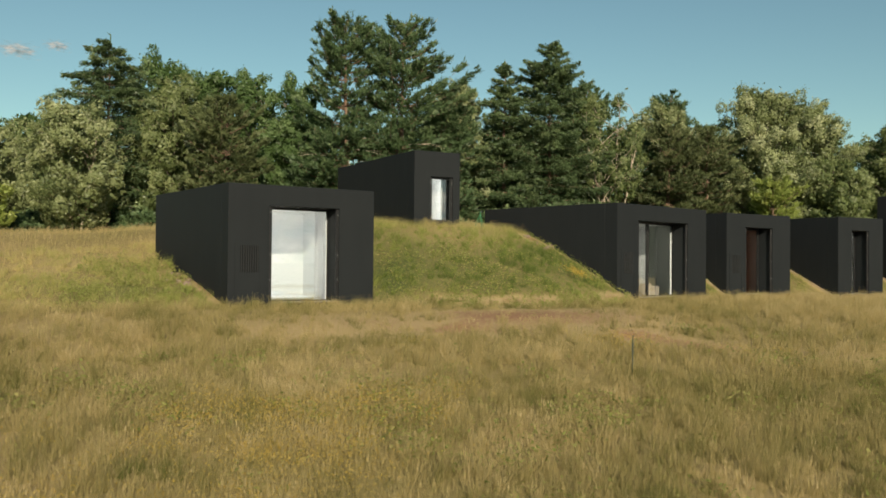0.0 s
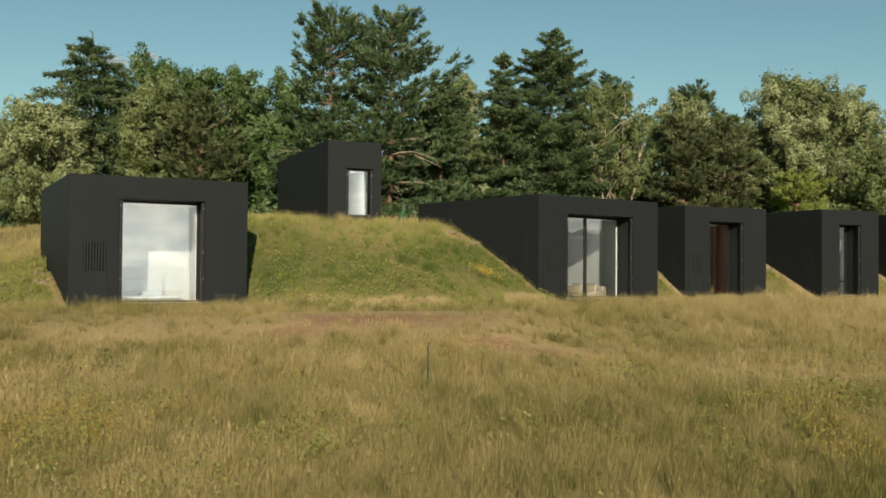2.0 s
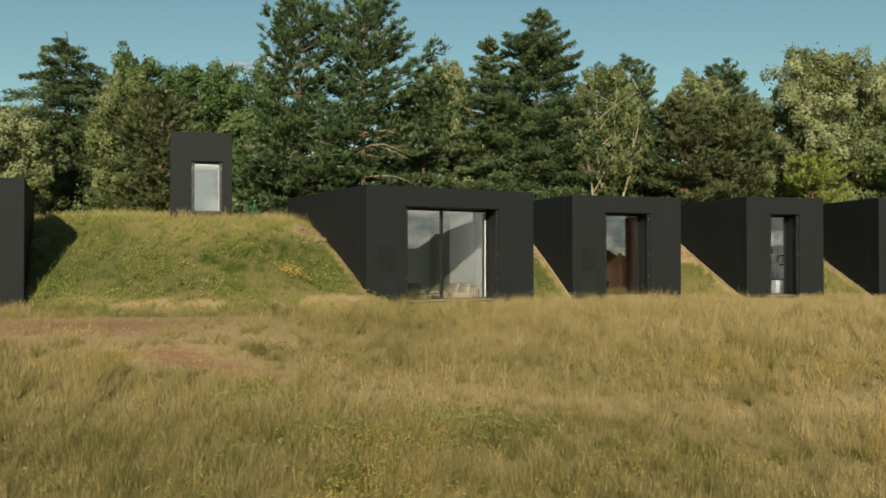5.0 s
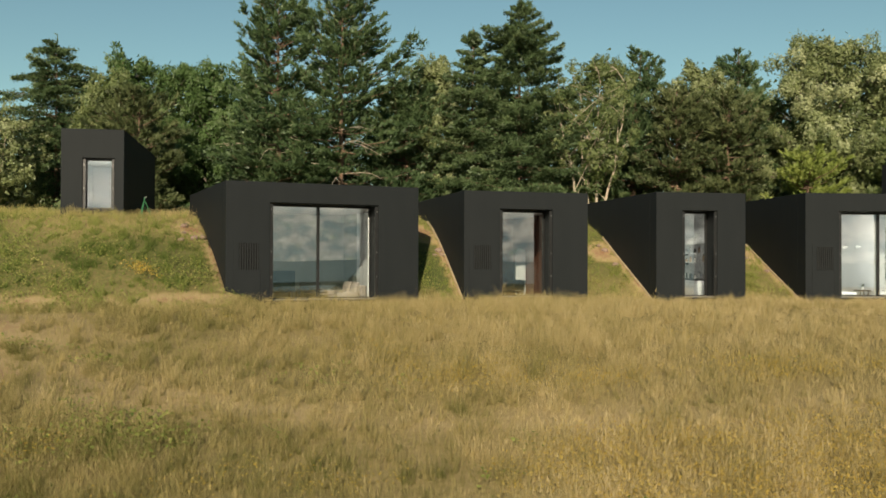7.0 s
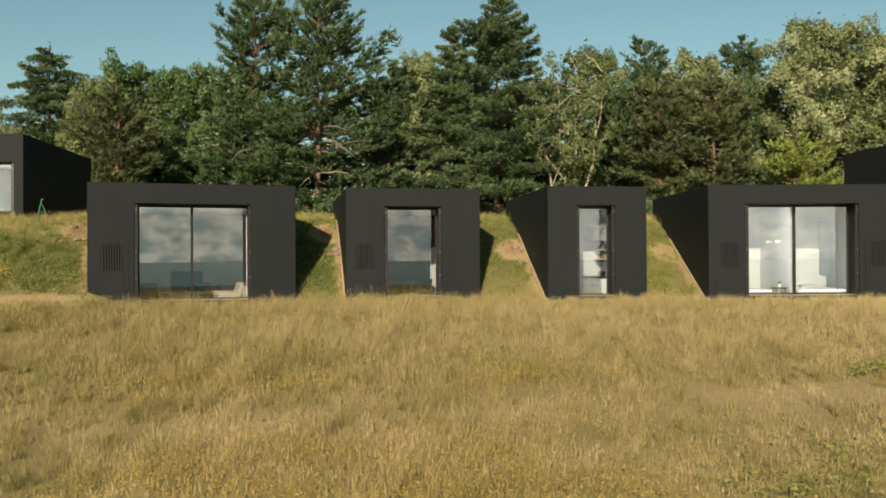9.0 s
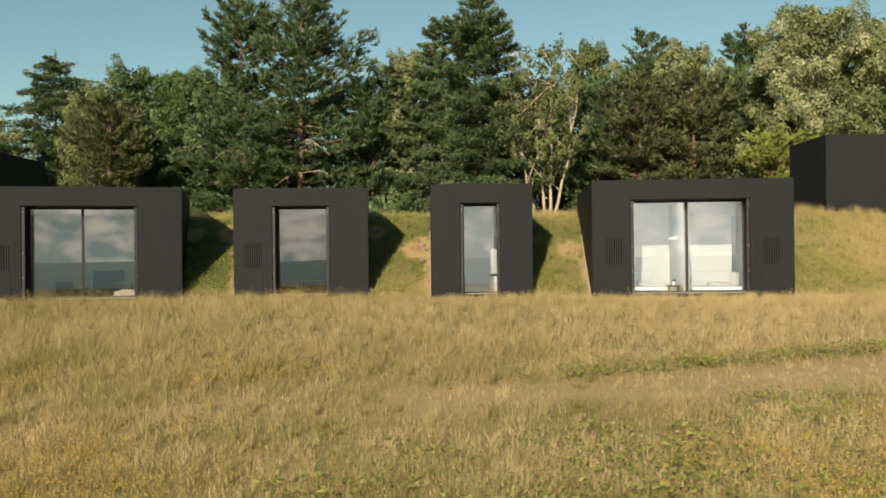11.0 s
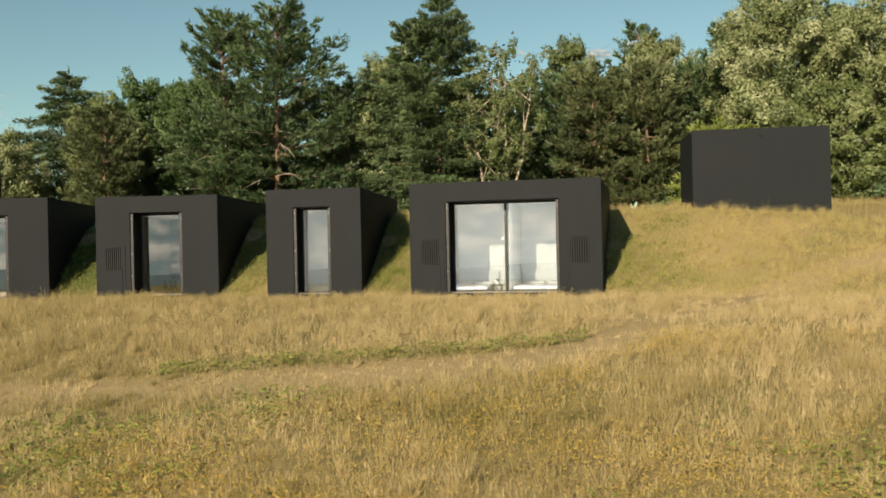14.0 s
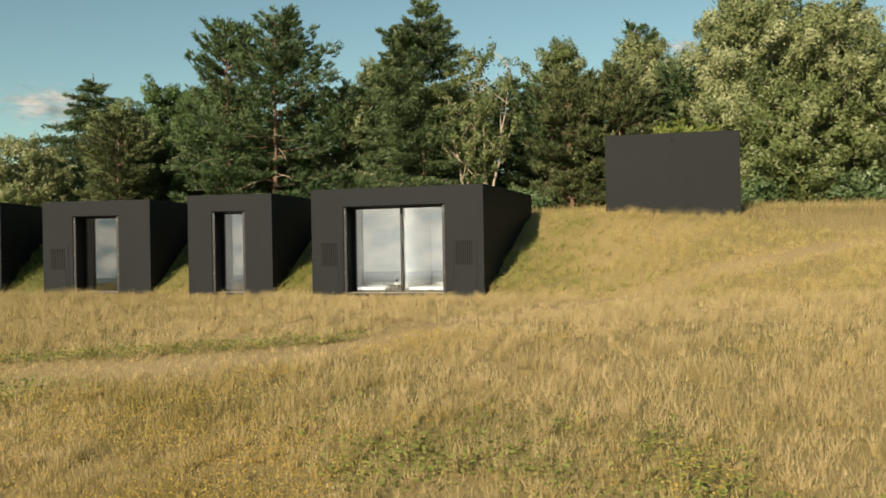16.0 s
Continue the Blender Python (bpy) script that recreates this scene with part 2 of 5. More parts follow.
CONCRETE = surface("threshold_concrete", (0.20, 0.185, 0.16), (0.30, 0.28, 0.24), 6, 0.85, 0.2, 45)
BOARD = surface("weathered_edge_board", (0.36, 0.27, 0.17), (0.50, 0.39, 0.26), 4, 0.85, 0.2, 60)
GREEN_PAINT = surface("green_paint", (0.02, 0.12, 0.05), (0.03, 0.17, 0.07), 8, 0.45, 0.05, 60)
STAKE = surface("dark_green_steel", (0.018, 0.028, 0.018), (0.03, 0.042, 0.026), 8, 0.6, 0.1, 60)
STONE = surface("field_stone", (0.20, 0.13, 0.10), (0.33, 0.24, 0.19), 5, 0.9, 0.5, 30)
BARK_PINE = surface("pine_bark", (0.10, 0.065, 0.045), (0.25, 0.155, 0.10), 3, 0.95, 0.6, 18, (3, 3, 0.6))
BARK_GREY = surface("grey_bark", (0.12, 0.10, 0.08), (0.27, 0.22, 0.17), 3, 0.95, 0.6, 18, (3, 3, 0.6))
BARK_PALE = surface("pale_birch_bark", (0.30, 0.24, 0.18), (0.50, 0.42, 0.32), 3, 0.85, 0.4, 14, (2, 2, 3))
# near-black: the far wood's shade is put into its colour
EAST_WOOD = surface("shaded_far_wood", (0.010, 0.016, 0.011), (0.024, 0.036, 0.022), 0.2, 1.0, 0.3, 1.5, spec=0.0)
HILL = surface("hazy_far_forest", (0.115, 0.180, 0.180), (0.155, 0.225, 0.225), 0.004, 1.0, 0.0, 0.03)
HILL.node_tree.nodes["Principled BSDF"].inputs["Emission Color"].default_value = (0.50, 0.66, 0.68, 1)     # haze before the far hills, put into their colour and glow
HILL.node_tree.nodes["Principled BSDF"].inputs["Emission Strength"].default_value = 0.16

GRASS = plant_material("meadow_grass", (0.1118, 0.1247, 0.0344), (0.3698, 0.2967, 0.1333), (0.6192, 0.4902, 0.2752), 0.35)
BANK_GRASS = plant_material("bank_grass", (0.1118, 0.1548, 0.04128), (0.285, 0.315, 0.092), (0.5332, 0.4214, 0.1978), 0.35)
PETAL = plant_material("yellow_petals", (0.3612, 0.2322, 0.0516), (0.4644, 0.3268, 0.0688), (0.5418, 0.4128, 0.129), 0.2)
LEAF = plant_material("leaf_mid_green", (0.03715, 0.07224, 0.01892), (0.1013, 0.1703, 0.05332), (0.273, 0.3569, 0.1591), 0.35, 0.03)
LEAF_PALE = plant_material("leaf_silver_green", (0.0817, 0.1118, 0.0387), (0.258, 0.2967, 0.129), (0.5848, 0.5934, 0.3612), 0.35, 0.03)
LEAF_LIME = plant_material("leaf_lime", (0.10, 0.145, 0.034), (0.27, 0.33, 0.082), (0.47, 0.50, 0.165), 0.4, 0.02)
LEAF_OLIVE = plant_material("leaf_olive", (0.05246, 0.07912, 0.02064), (0.172, 0.215, 0.07912), (0.4214, 0.4472, 0.2236), 0.35, 0.03)
NEEDLE = plant_material("pine_needles", (0.02374, 0.0473, 0.01892), (0.0989, 0.1591, 0.06536), (0.2769, 0.344, 0.1548), 0.36, 0.03)
NEEDLE_DARK = plant_material("spruce_needles", (0.026, 0.048, 0.019), (0.112, 0.166, 0.070), (0.300, 0.355, 0.165), 0.34, 0.03)
NEEDLE_RUST = plant_material("rusty_needles", (0.04429, 0.06364, 0.02752), (0.1187, 0.1445, 0.0602), (0.2532, 0.2709, 0.1247), 0.32, 0.02)


def glass_material():
    """Coated clear glazing: passes light, mirrors the sky more at a slant."""
    m, n, l, p = nodes_of("glazing")
    n.remove(p)
    lw, pw, sc = n.new("ShaderNodeLayerWeight"), n.new("ShaderNodeMath"), n.new("ShaderNodeMath")
    pw.operation, pw.inputs[1].default_value = "POWER", 4.0
    sc.operation, sc.inputs[1].default_value, sc.inputs[2].default_value = "MULTIPLY_ADD", 0.6, 0.21
    l.new(lw.outputs["Facing"], pw.inputs[0])
    tr, gl, mx = n.new("ShaderNodeBsdfTransparent"), n.new("ShaderNodeBsdfGlossy"), n.new("ShaderNodeMixShader")
    tr.inputs[0].default_value = (0.93, 0.95, 0.94, 1)
    gl.inputs["Roughness"].default_value = 0.0
    gl.inputs["Color"].default_value = (0.92, 0.97, 0.96, 1)
    l.new(pw.outputs[0], sc.inputs[0])
    l.new(sc.outputs[0], mx.inputs[0])
    l.new(tr.outputs[0], mx.inputs[1])
    l.new(gl.outputs[0], mx.inputs[2])
    l.new(mx.outputs[0], n["Material Output"].inputs[0])
    return m


GLASS = glass_material()


def soil_material():
    """Thatch and earth under the grass: dry straw, green patches, bare red-brown earth on the track and by the walls."""
    m, n, l, p = nodes_of("meadow_earth")
    at = n.new("ShaderNodeAttribute")
    at.attribute_name = "tone"
    r = ramp(n, at, [(0.0, (0.0731, 0.0903, 0.0301)), (0.45, (0.26, 0.20, 0.088)), (0.75, (0.37, 0.275, 0.145)), (1.0, (0.265, 0.145, 0.088))])
    geo, ns = n.new("ShaderNodeNewGeometry"), n.new("ShaderNodeTexNoise")
    ns.inputs["Scale"].default_value, ns.inputs["Detail"].default_value = 9, 6
    ad = n.new("ShaderNodeMath")
    ad.operation, ad.inputs[1].default_value = "MULTIPLY_ADD", 0.5
    sb = n.new("ShaderNodeMath")
    sb.operation, sb.inputs[1].default_value = "SUBTRACT", 0.25
    l.new(geo.outputs["Position"], ns.inputs["Vector"])
    l.new(ns.outputs[0], ad.inputs[0])
    l.new(at.outputs["Fac"], ad.inputs[2])
    l.new(ad.outputs[0], sb.inputs[0])
    l.new(sb.outputs[0], r.inputs[0])
    l.new(r.outputs[0], p.inputs["Base Color"])
    p.inputs["Roughness"].default_value = 1.0
    p.inputs["Specular IOR Level"].default_value = 0.1
    b = n.new("ShaderNodeBump")
    b.inputs["Strength"].default_value, b.inputs["Distance"].default_value = 0.6, 0.05
    l.new(ns.outputs[0], b.inputs["Height"])
    l.new(b.outputs[0], p.inputs["Normal"])
    return m


SOIL = soil_material()


def cloud_material(lo, hi, scale, size, glow=0.82):
    """Thin white cloud with ragged edges, fading out towards the sheet's rim."""
    m, n, l, p = nodes_of("cloud_vapour")
    n.remove(p)
    tc, mp = n.new("ShaderNodeTexCoord"), n.new("ShaderNodeMapping")
    mp.inputs["Scale"].default_value = size
    ns = n.new("ShaderNodeTexNoise")
    ns.inputs["Scale"].default_value, ns.inputs["Detail"].default_value, ns.inputs["Roughness"].default_value = scale, 7, 0.58
    l.new(tc.outputs["Object"], mp.inputs[0])
    l.new(mp.outputs[0], ns.inputs["Vector"])
    ln, mr = n.new("ShaderNodeVectorMath"), n.new("ShaderNodeMapRange")
    ln.operation = "LENGTH"
    l.new(tc.outputs["Object"], ln.inputs[0])
    mr.inputs["From Min"].default_value, mr.inputs["From Max"].default_value = 0.35, 1.0
    mr.inputs["To Min"].default_value, mr.inputs["To Max"].default_value = 0.0, 0.35
    l.new(ln.outputs["Value"], mr.inputs["Value"])
    sb = n.new("ShaderNodeMath")
    sb.operation = "SUBTRACT"
    l.new(ns.outputs[0], sb.inputs[0])
    l.new(mr.outputs[0], sb.inputs[1])
    al = n.new("ShaderNodeMapRange")
    al.interpolation_type = "SMOOTHSTEP"
    al.inputs["From Min"].default_value, al.inputs["From Max"].default_value = lo, hi
    l.new(sb.outputs[0], al.inputs["Value"])
    tr, em, mx = n.new("ShaderNodeBsdfTransparent"), n.new("ShaderNodeEmission"), n.new("ShaderNodeMixShader")
    # bright and grey cloud parts come from glow in place of sunlight
    em.inputs["Strength"].default_value = glow
    n3, mp3 = n.new("ShaderNodeTexNoise"), n.new("ShaderNodeMapping")
    n3.inputs["Scale"].default_value, n3.inputs["Detail"].default_value = scale * 0.8, 6
    mp3.inputs["Scale"].default_value, mp3.inputs["Location"].default_value = size, (3, 7, 1)
    l.new(tc.outputs["Object"], mp3.inputs[0])
    l.new(mp3.outputs[0], n3.inputs["Vector"])
    cr = ramp(n, n3, [(0.40, (0.27, 0.37, 0.40)), (0.50, (0.52, 0.54, 0.54)), (0.62, (0.82, 0.79, 0.75))])
    l.new(n3.outputs[0], cr.inputs[0])
    l.new(cr.outputs[0], em.inputs[0])
    l.new(al.outputs[0], mx.inputs[0])
    l.new(tr.outputs[0], mx.inputs[1])
    l.new(em.outputs[0], mx.inputs[2])
    l.new(mx.outputs[0], n["Material Output"].inputs[0])
    return m


# ---- the ground: one sheet from the meadow to the horizon ----
def bare_earth(x, y):
    """1 on bare patches: the track and the cut earth beside each volume's sides."""
    t = np.interp(x, [-4, 2, 9, 15, 24, 27, 31, 36], [0.2, 0.9, 1.0, 0.4, 0.3, 0.55, 0.8, 1.0]) * np.clip(1.25 - off_track(x, y) / 0.85, 0, 1) * np.clip(0.75 + 0.7 * wobble(x, y, 2.2, 5.0), 0.15, 1)
    red = np.exp(-((x - 6.5) / 5.0) ** 2 - ((y - 18.2) / 1.5) ** 2) * np.clip(0.9 + 0.5 * wobble(x, y, 1.6, 8.0), 0, 1)
    out = np.maximum(t, red)
    foot = (y - np.interp(x, TOE_X, TOE_Y)) * 0.955
    strip = np.exp(-((foot - 0.5) / 0.32) ** 2) * np.interp(x, [5.0, 7.0, 12.6, 13.0], [0, 0.8, 0.8, 0])
    out = np.maximum(out, strip * np.clip(0.75 + 0.6 * wobble(x, y, 1.0, 9.0), 0, 1))
    for q in VOLUMES.values():
        if q["z0"] > 0:
            continue
        c, s = math.cos(radians(q["turn"])), math.sin(radians(q["turn"]))
        for u0, v0, a, b in ((-0.4, 3.3, 0.42, 0.55), (-0.05, 1.6, 0.13, 1.6), (q["w"] + 0.25, 3.4, 0.25, 0.35)):
            u, v = (x - q["x"]) * c + (y - q["y"]) * s - u0, -(x - q["x"]) * s + (y - q["y"]) * c - v0
            out = np.maximum(out, np.exp(-(u / a) ** 2 - (v / b) ** 2))
    return np.clip(out, 0, 1)


def greenness(x, y):
    """1 on the lush bank between the first two volumes and on its neighbours, 0 in the dry meadow."""
    v = (y - np.interp(x, TOE_X, TOE_Y)) * 0.955
    bank = np.clip((v + np.interp(x, [3, 6, 9, 12], [0.3, 1.5, 1.2, 0.3])) / 1.0, 0, 1) * np.clip((5.8 - v) / 2.0, 0, 1)
    where = np.interp(x, [-14, -6, 0, 5, 12, 18, 30, 34, 37, 50], [0.04, 0.12, 0.60, 0.92, 0.92, 0.80, 0.74, 0.40, 0.06, 0.0])
    left = 0.7 * np.exp(-((x + 2.2) / 2.6) ** 2 - ((y - 21.6) / 2.2) ** 2)
    toe = np.exp(-((v - 0.5) / 0.6) ** 2) * np.clip(0.55 + 0.6 * wobble(x, y, 1.5, 6.6), 0, 1)
    return np.clip(np.maximum(bank * where, left) * (1 - 0.6 * toe) + 0.22 * wobble(x, y, 3.0, 3.0), 0, 1)


far = [60, 75, 100, 150, 250, 400, 700, 1200, 2200, 4200]
xs = np.concatenate([[-v for v in far[::-1]], np.arange(-46, -14, 2.0), np.arange(-14, -1, 0.5), np.arange(-1, 36.5, 0.15), np.arange(36.6, 46, 0.4), np.arange(47, 60, 2.0), far])
ys = np.concatenate([[-v for v in far[::-1]], np.arange(-50, 6, 3.0), np.arange(6, 20.5, 0.5), np.arange(20.6, 36, 0.15), np.arange(36.2, 41, 0.3), np.arange(41.5, 60, 1.0), far])
GX, GY = np.meshgrid(xs, ys)
GZ = ground(GX, GY)
GZ[inside(GX, GY, -0.12)] = -1.1
n_r, n_c = GX.shape
idx = np.arange(n_r * n_c).reshape(n_r, n_c)
quads = np.stack([idx[:-1, :-1], idx[:-1, 1:], idx[1:, 1:], idx[1:, :-1]], -1).reshape(-1, 4)
earth = bare_earth(GX, GY)
wooded = np.clip((-GY - 25) / 40, 0, 1)             # the slope below the meadow is wooded
tone = 0.45 + 0.16 * wobble(GX, GY, 3.0, 4.0) - 0.35 * greenness(GX, GY)
tone = tone - 0.8 * wooded
tone = np.where(earth > 0.2, np.maximum(tone, 0.5 + np.interp(GX, [24, 30], [0.5, 0.2]) * earth), tone)      # red earth by the first volumes, pale straw further on
land = new("ground", fast_mesh("ground", np.stack([GX, GY, GZ], -1), quads, SOIL, tone.ravel()))
land.data.polygons.foreach_set("use_smooth", [True] * len(land.data.polygons))
tagged(land, "dry meadow ground with worn track and grassy bank", "ground", kind="structure")


def ridge(name, y, at_x, at_z, base, seed, step, label):
    """A long far hill behind the camera, its crest following the given heights."""
    x = np.arange(-5200, 5201, step)
    rng = np.random.RandomState(seed)
    h = sum(a * np.sin(x / w + p) for a, w, p in zip((1, 0.6, 0.35, 0.2, 0.1), (900, 430, 210, 97, 41), rng.rand(5) * 6.28))
    h = np.interp(x, at_x, at_z) + 5 * h
    rows = [(-700, np.full_like(h, base)), (-350, base + 0.55 * (h - base)), (0, h), (350, base + 0.5 * (h - base)), (700, np.full_like(h, base))]
    V = np.concatenate([np.stack([x, np.full_like(h, y + o), z], -1) for o, z in rows])
    k = len(x)
    i = np.arange(k - 1)
    F = np.concatenate([np.stack([i + r * k, i + 1 + r * k, i + 1 + (r + 1) * k, i + (r + 1) * k], -1) for r in range(4)])
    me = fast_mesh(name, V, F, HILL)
    me.polygons.foreach_set("use_smooth", [True] * len(me.polygons))
    tagged(new(name, me), label, "hill", kind="structure")


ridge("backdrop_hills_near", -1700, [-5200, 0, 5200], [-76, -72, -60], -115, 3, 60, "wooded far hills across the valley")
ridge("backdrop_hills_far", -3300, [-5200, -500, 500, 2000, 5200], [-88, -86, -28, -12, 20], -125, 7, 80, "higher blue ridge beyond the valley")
# a wood to the east, out beyond the end of the meadow
wx = np.arange(-104, 121, 1.5)
wr = np.random.RandomState(5)
wh = np.interp(wx, [-104, -92, -60, -20, 120], [-9.5, -1.0, 6.5, 9.0, 9.5]) + 1.1 * np.sin(wx / 9) + 0.8 * np.sin(wx / 4.3 + 1) + 0.7 * wr.normal(size=len(wx))
wk = len(wx)
WV = np.concatenate([np.stack([142 + o + 1.5 * np.sin(wx / 7 + o), wx, -14 + f * (wh + 14)], -1) for o, f in ((-7, 0.0), (-5, 0.7), (0, 1.0), (8, 0.8), (12, 0.0))])
wi = np.arange(wk - 1)
WF = np.concatenate([np.stack([wi + q * wk, wi + 1 + q * wk, wi + 1 + (q + 1) * wk, wi + (q + 1) * wk], -1) for q in range(4)])
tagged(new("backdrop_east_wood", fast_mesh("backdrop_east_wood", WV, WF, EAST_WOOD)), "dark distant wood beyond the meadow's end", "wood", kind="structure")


def cloud_sheet(name, m, label, lo, hi, scale, size, glow=0.82):
    g = np.linspace(-1, 1, 9)
    X, Y = np.meshgrid(g, g)
    i = np.arange(81).reshape(9, 9)
    F = np.stack([i[:-1, :-1], i[:-1, 1:], i[1:, 1:], i[1:, :-1]], -1).reshape(-1, 4)
    ob = new(name, fast_mesh(name, np.stack([X, Y, 0.02 * np.sin(3 * X) * np.cos(2 * Y)], -1), F, cloud_material(lo, hi, scale, size, glow)))
    ob.matrix_world = m
    tagged(ob, label, "cloud", kind="structure")


for x, y, z, a, b, turn in ((-721, 4042, 880, 95, 42, 10), (-570, 4057, 912, 60, 30, 8), (-3130, 2700, 640, 260, 110, 49)):
    cloud_sheet("backdrop_small_cloud", pose(x, y, z, 90, 0, turn) @ Matrix.Diagonal((a, b, 1, 1)), "small white fair-weather cloud", 0.16, 0.70, 2.6, (1.0, 1.2, 1), 0.62)
cloud_sheet("backdrop_east_clouds", pose(9800, -2500, 560, 90, 0, 75) @ Matrix.Diagonal((7000, 1500, 1, 1)), "grey layered cloud beyond the eastern wood", 0.05, 0.30, 4.2, (7.0, 2.8, 1))
# broken cloud over the valley behind the camera, and small fair-weather clouds beyond the wood
cloud_sheet("backdrop_cloud_bank", pose(0, -9800, 560, 90) @ Matrix.Diagonal((12000, 1500, 1, 1)), "bright layered cloud bank above the far hills", -0.02, 0.25, 4.2, (12.0, 2.8, 1))
cloud_sheet("backdrop_clouds", pose(0, -5900, 620) @ Matrix.Diagonal((7000, 3600, 1, 1)), "broken white cloud over the valley", 0.16, 0.46, 3.0, (1.6, 1.0, 1))


# ---- the house: black volumes set into the bank ----
def wall_with_opening(w, th, z0, z1, l, r, zb, zt):
    """An upright wall of thickness th with one opening right through it."""
    bm = bmesh.new()
    us, zs = [0, l, r, w], [z0, zb, zt, z1]
    fr = {(i, k): bm.verts.new((us[i], 0, zs[k])) for i in range(4) for k in range(4)}
    bk = {(i, k): bm.verts.new((us[i], th, zs[k])) for i in range(4) for k in range(4)}
    for i in range(3):
        for k in range(3):
            if (i, k) != (1, 1):
                bm.faces.new([fr[a] for a in ((i, k), (i + 1, k), (i + 1, k + 1), (i, k + 1))])
                bm.faces.new([bk[a] for a in ((i, k), (i, k + 1), (i + 1, k + 1), (i + 1, k))])
    rim = [(i, 0) for i in range(4)] + [(3, k) for k in range(1, 4)] + [(i, 3) for i in (2, 1, 0)] + [(0, k) for k in (2, 1)]
    hole = [(1, 1), (2, 1), (2, 2), (1, 2)]
    for ring in (rim, hole):
        for a, b in zip(ring, ring[1:] + ring[:1]):
            bm.faces.new((fr[a], fr[b], bk[b], bk[a]))
    bmesh.ops.recalc_face_normals(bm, faces=list(bm.faces))
    sharp = [e for e in bm.edges if e.is_manifold and e.calc_face_angle() > 1.0 and min(v.co.y for v in e.verts) < 0.01]
    bmesh.ops.bevel(bm, geom=sharp, offset=0.012, segments=2, affect="EDGES", profile=0.5)
    return bm


def vent(parent, u0, mirror):
    """A service panel standing proud of the facade, with upright louvre slats above and a door seam below."""
    s = -1 if mirror else 1
    at = lambda a: u0 + s * a
    lo, hi = sorted((at(0), at(0.80)))
    panel = bmesh.new()
    xa, xb = sorted((at(0.14), at(0.66)))
    for b in ((lo, xa, 0.82, 1.52), (xb, hi, 0.82, 1.52), (lo, hi, 1.52, 1.64)):
        block(panel, b[0], b[1], -0.014, 0.0, b[2], b[3])
    for p0, p1 in ((0.0, 0.692), (0.708, 0.80)):
        pa, pb = sorted((at(p0), at(p1)))
        block(panel, pa, pb, -0.014, 0.0, 0.0, 0.82)
    body = part("vent_panel", panel, CLAD, parent, "black service panel")
    # near-black backing paints the shade in the gaps between slats
    part("backing", block(bmesh.new(), xa, xb, -0.003, 0.0, 0.82, 1.52), VOID, body)
    slat = bmesh.new()
    block(slat, -0.0175, 0.0175, -0.024, -0.004, 0.82, 1.52)
    bmesh.ops.bevel(slat, geom=list(slat.edges), offset=0.004, segments=1, affect="EDGES")
    first = part("slat", slat, LOUVRE, body)
    n = 8
    for i in range(n):
        o = first if i == 0 else first.copy()
        if i:
            scene.collection.objects.link(o)
        o.location.x = xa + (xb - xa) * (i + 0.5) / n


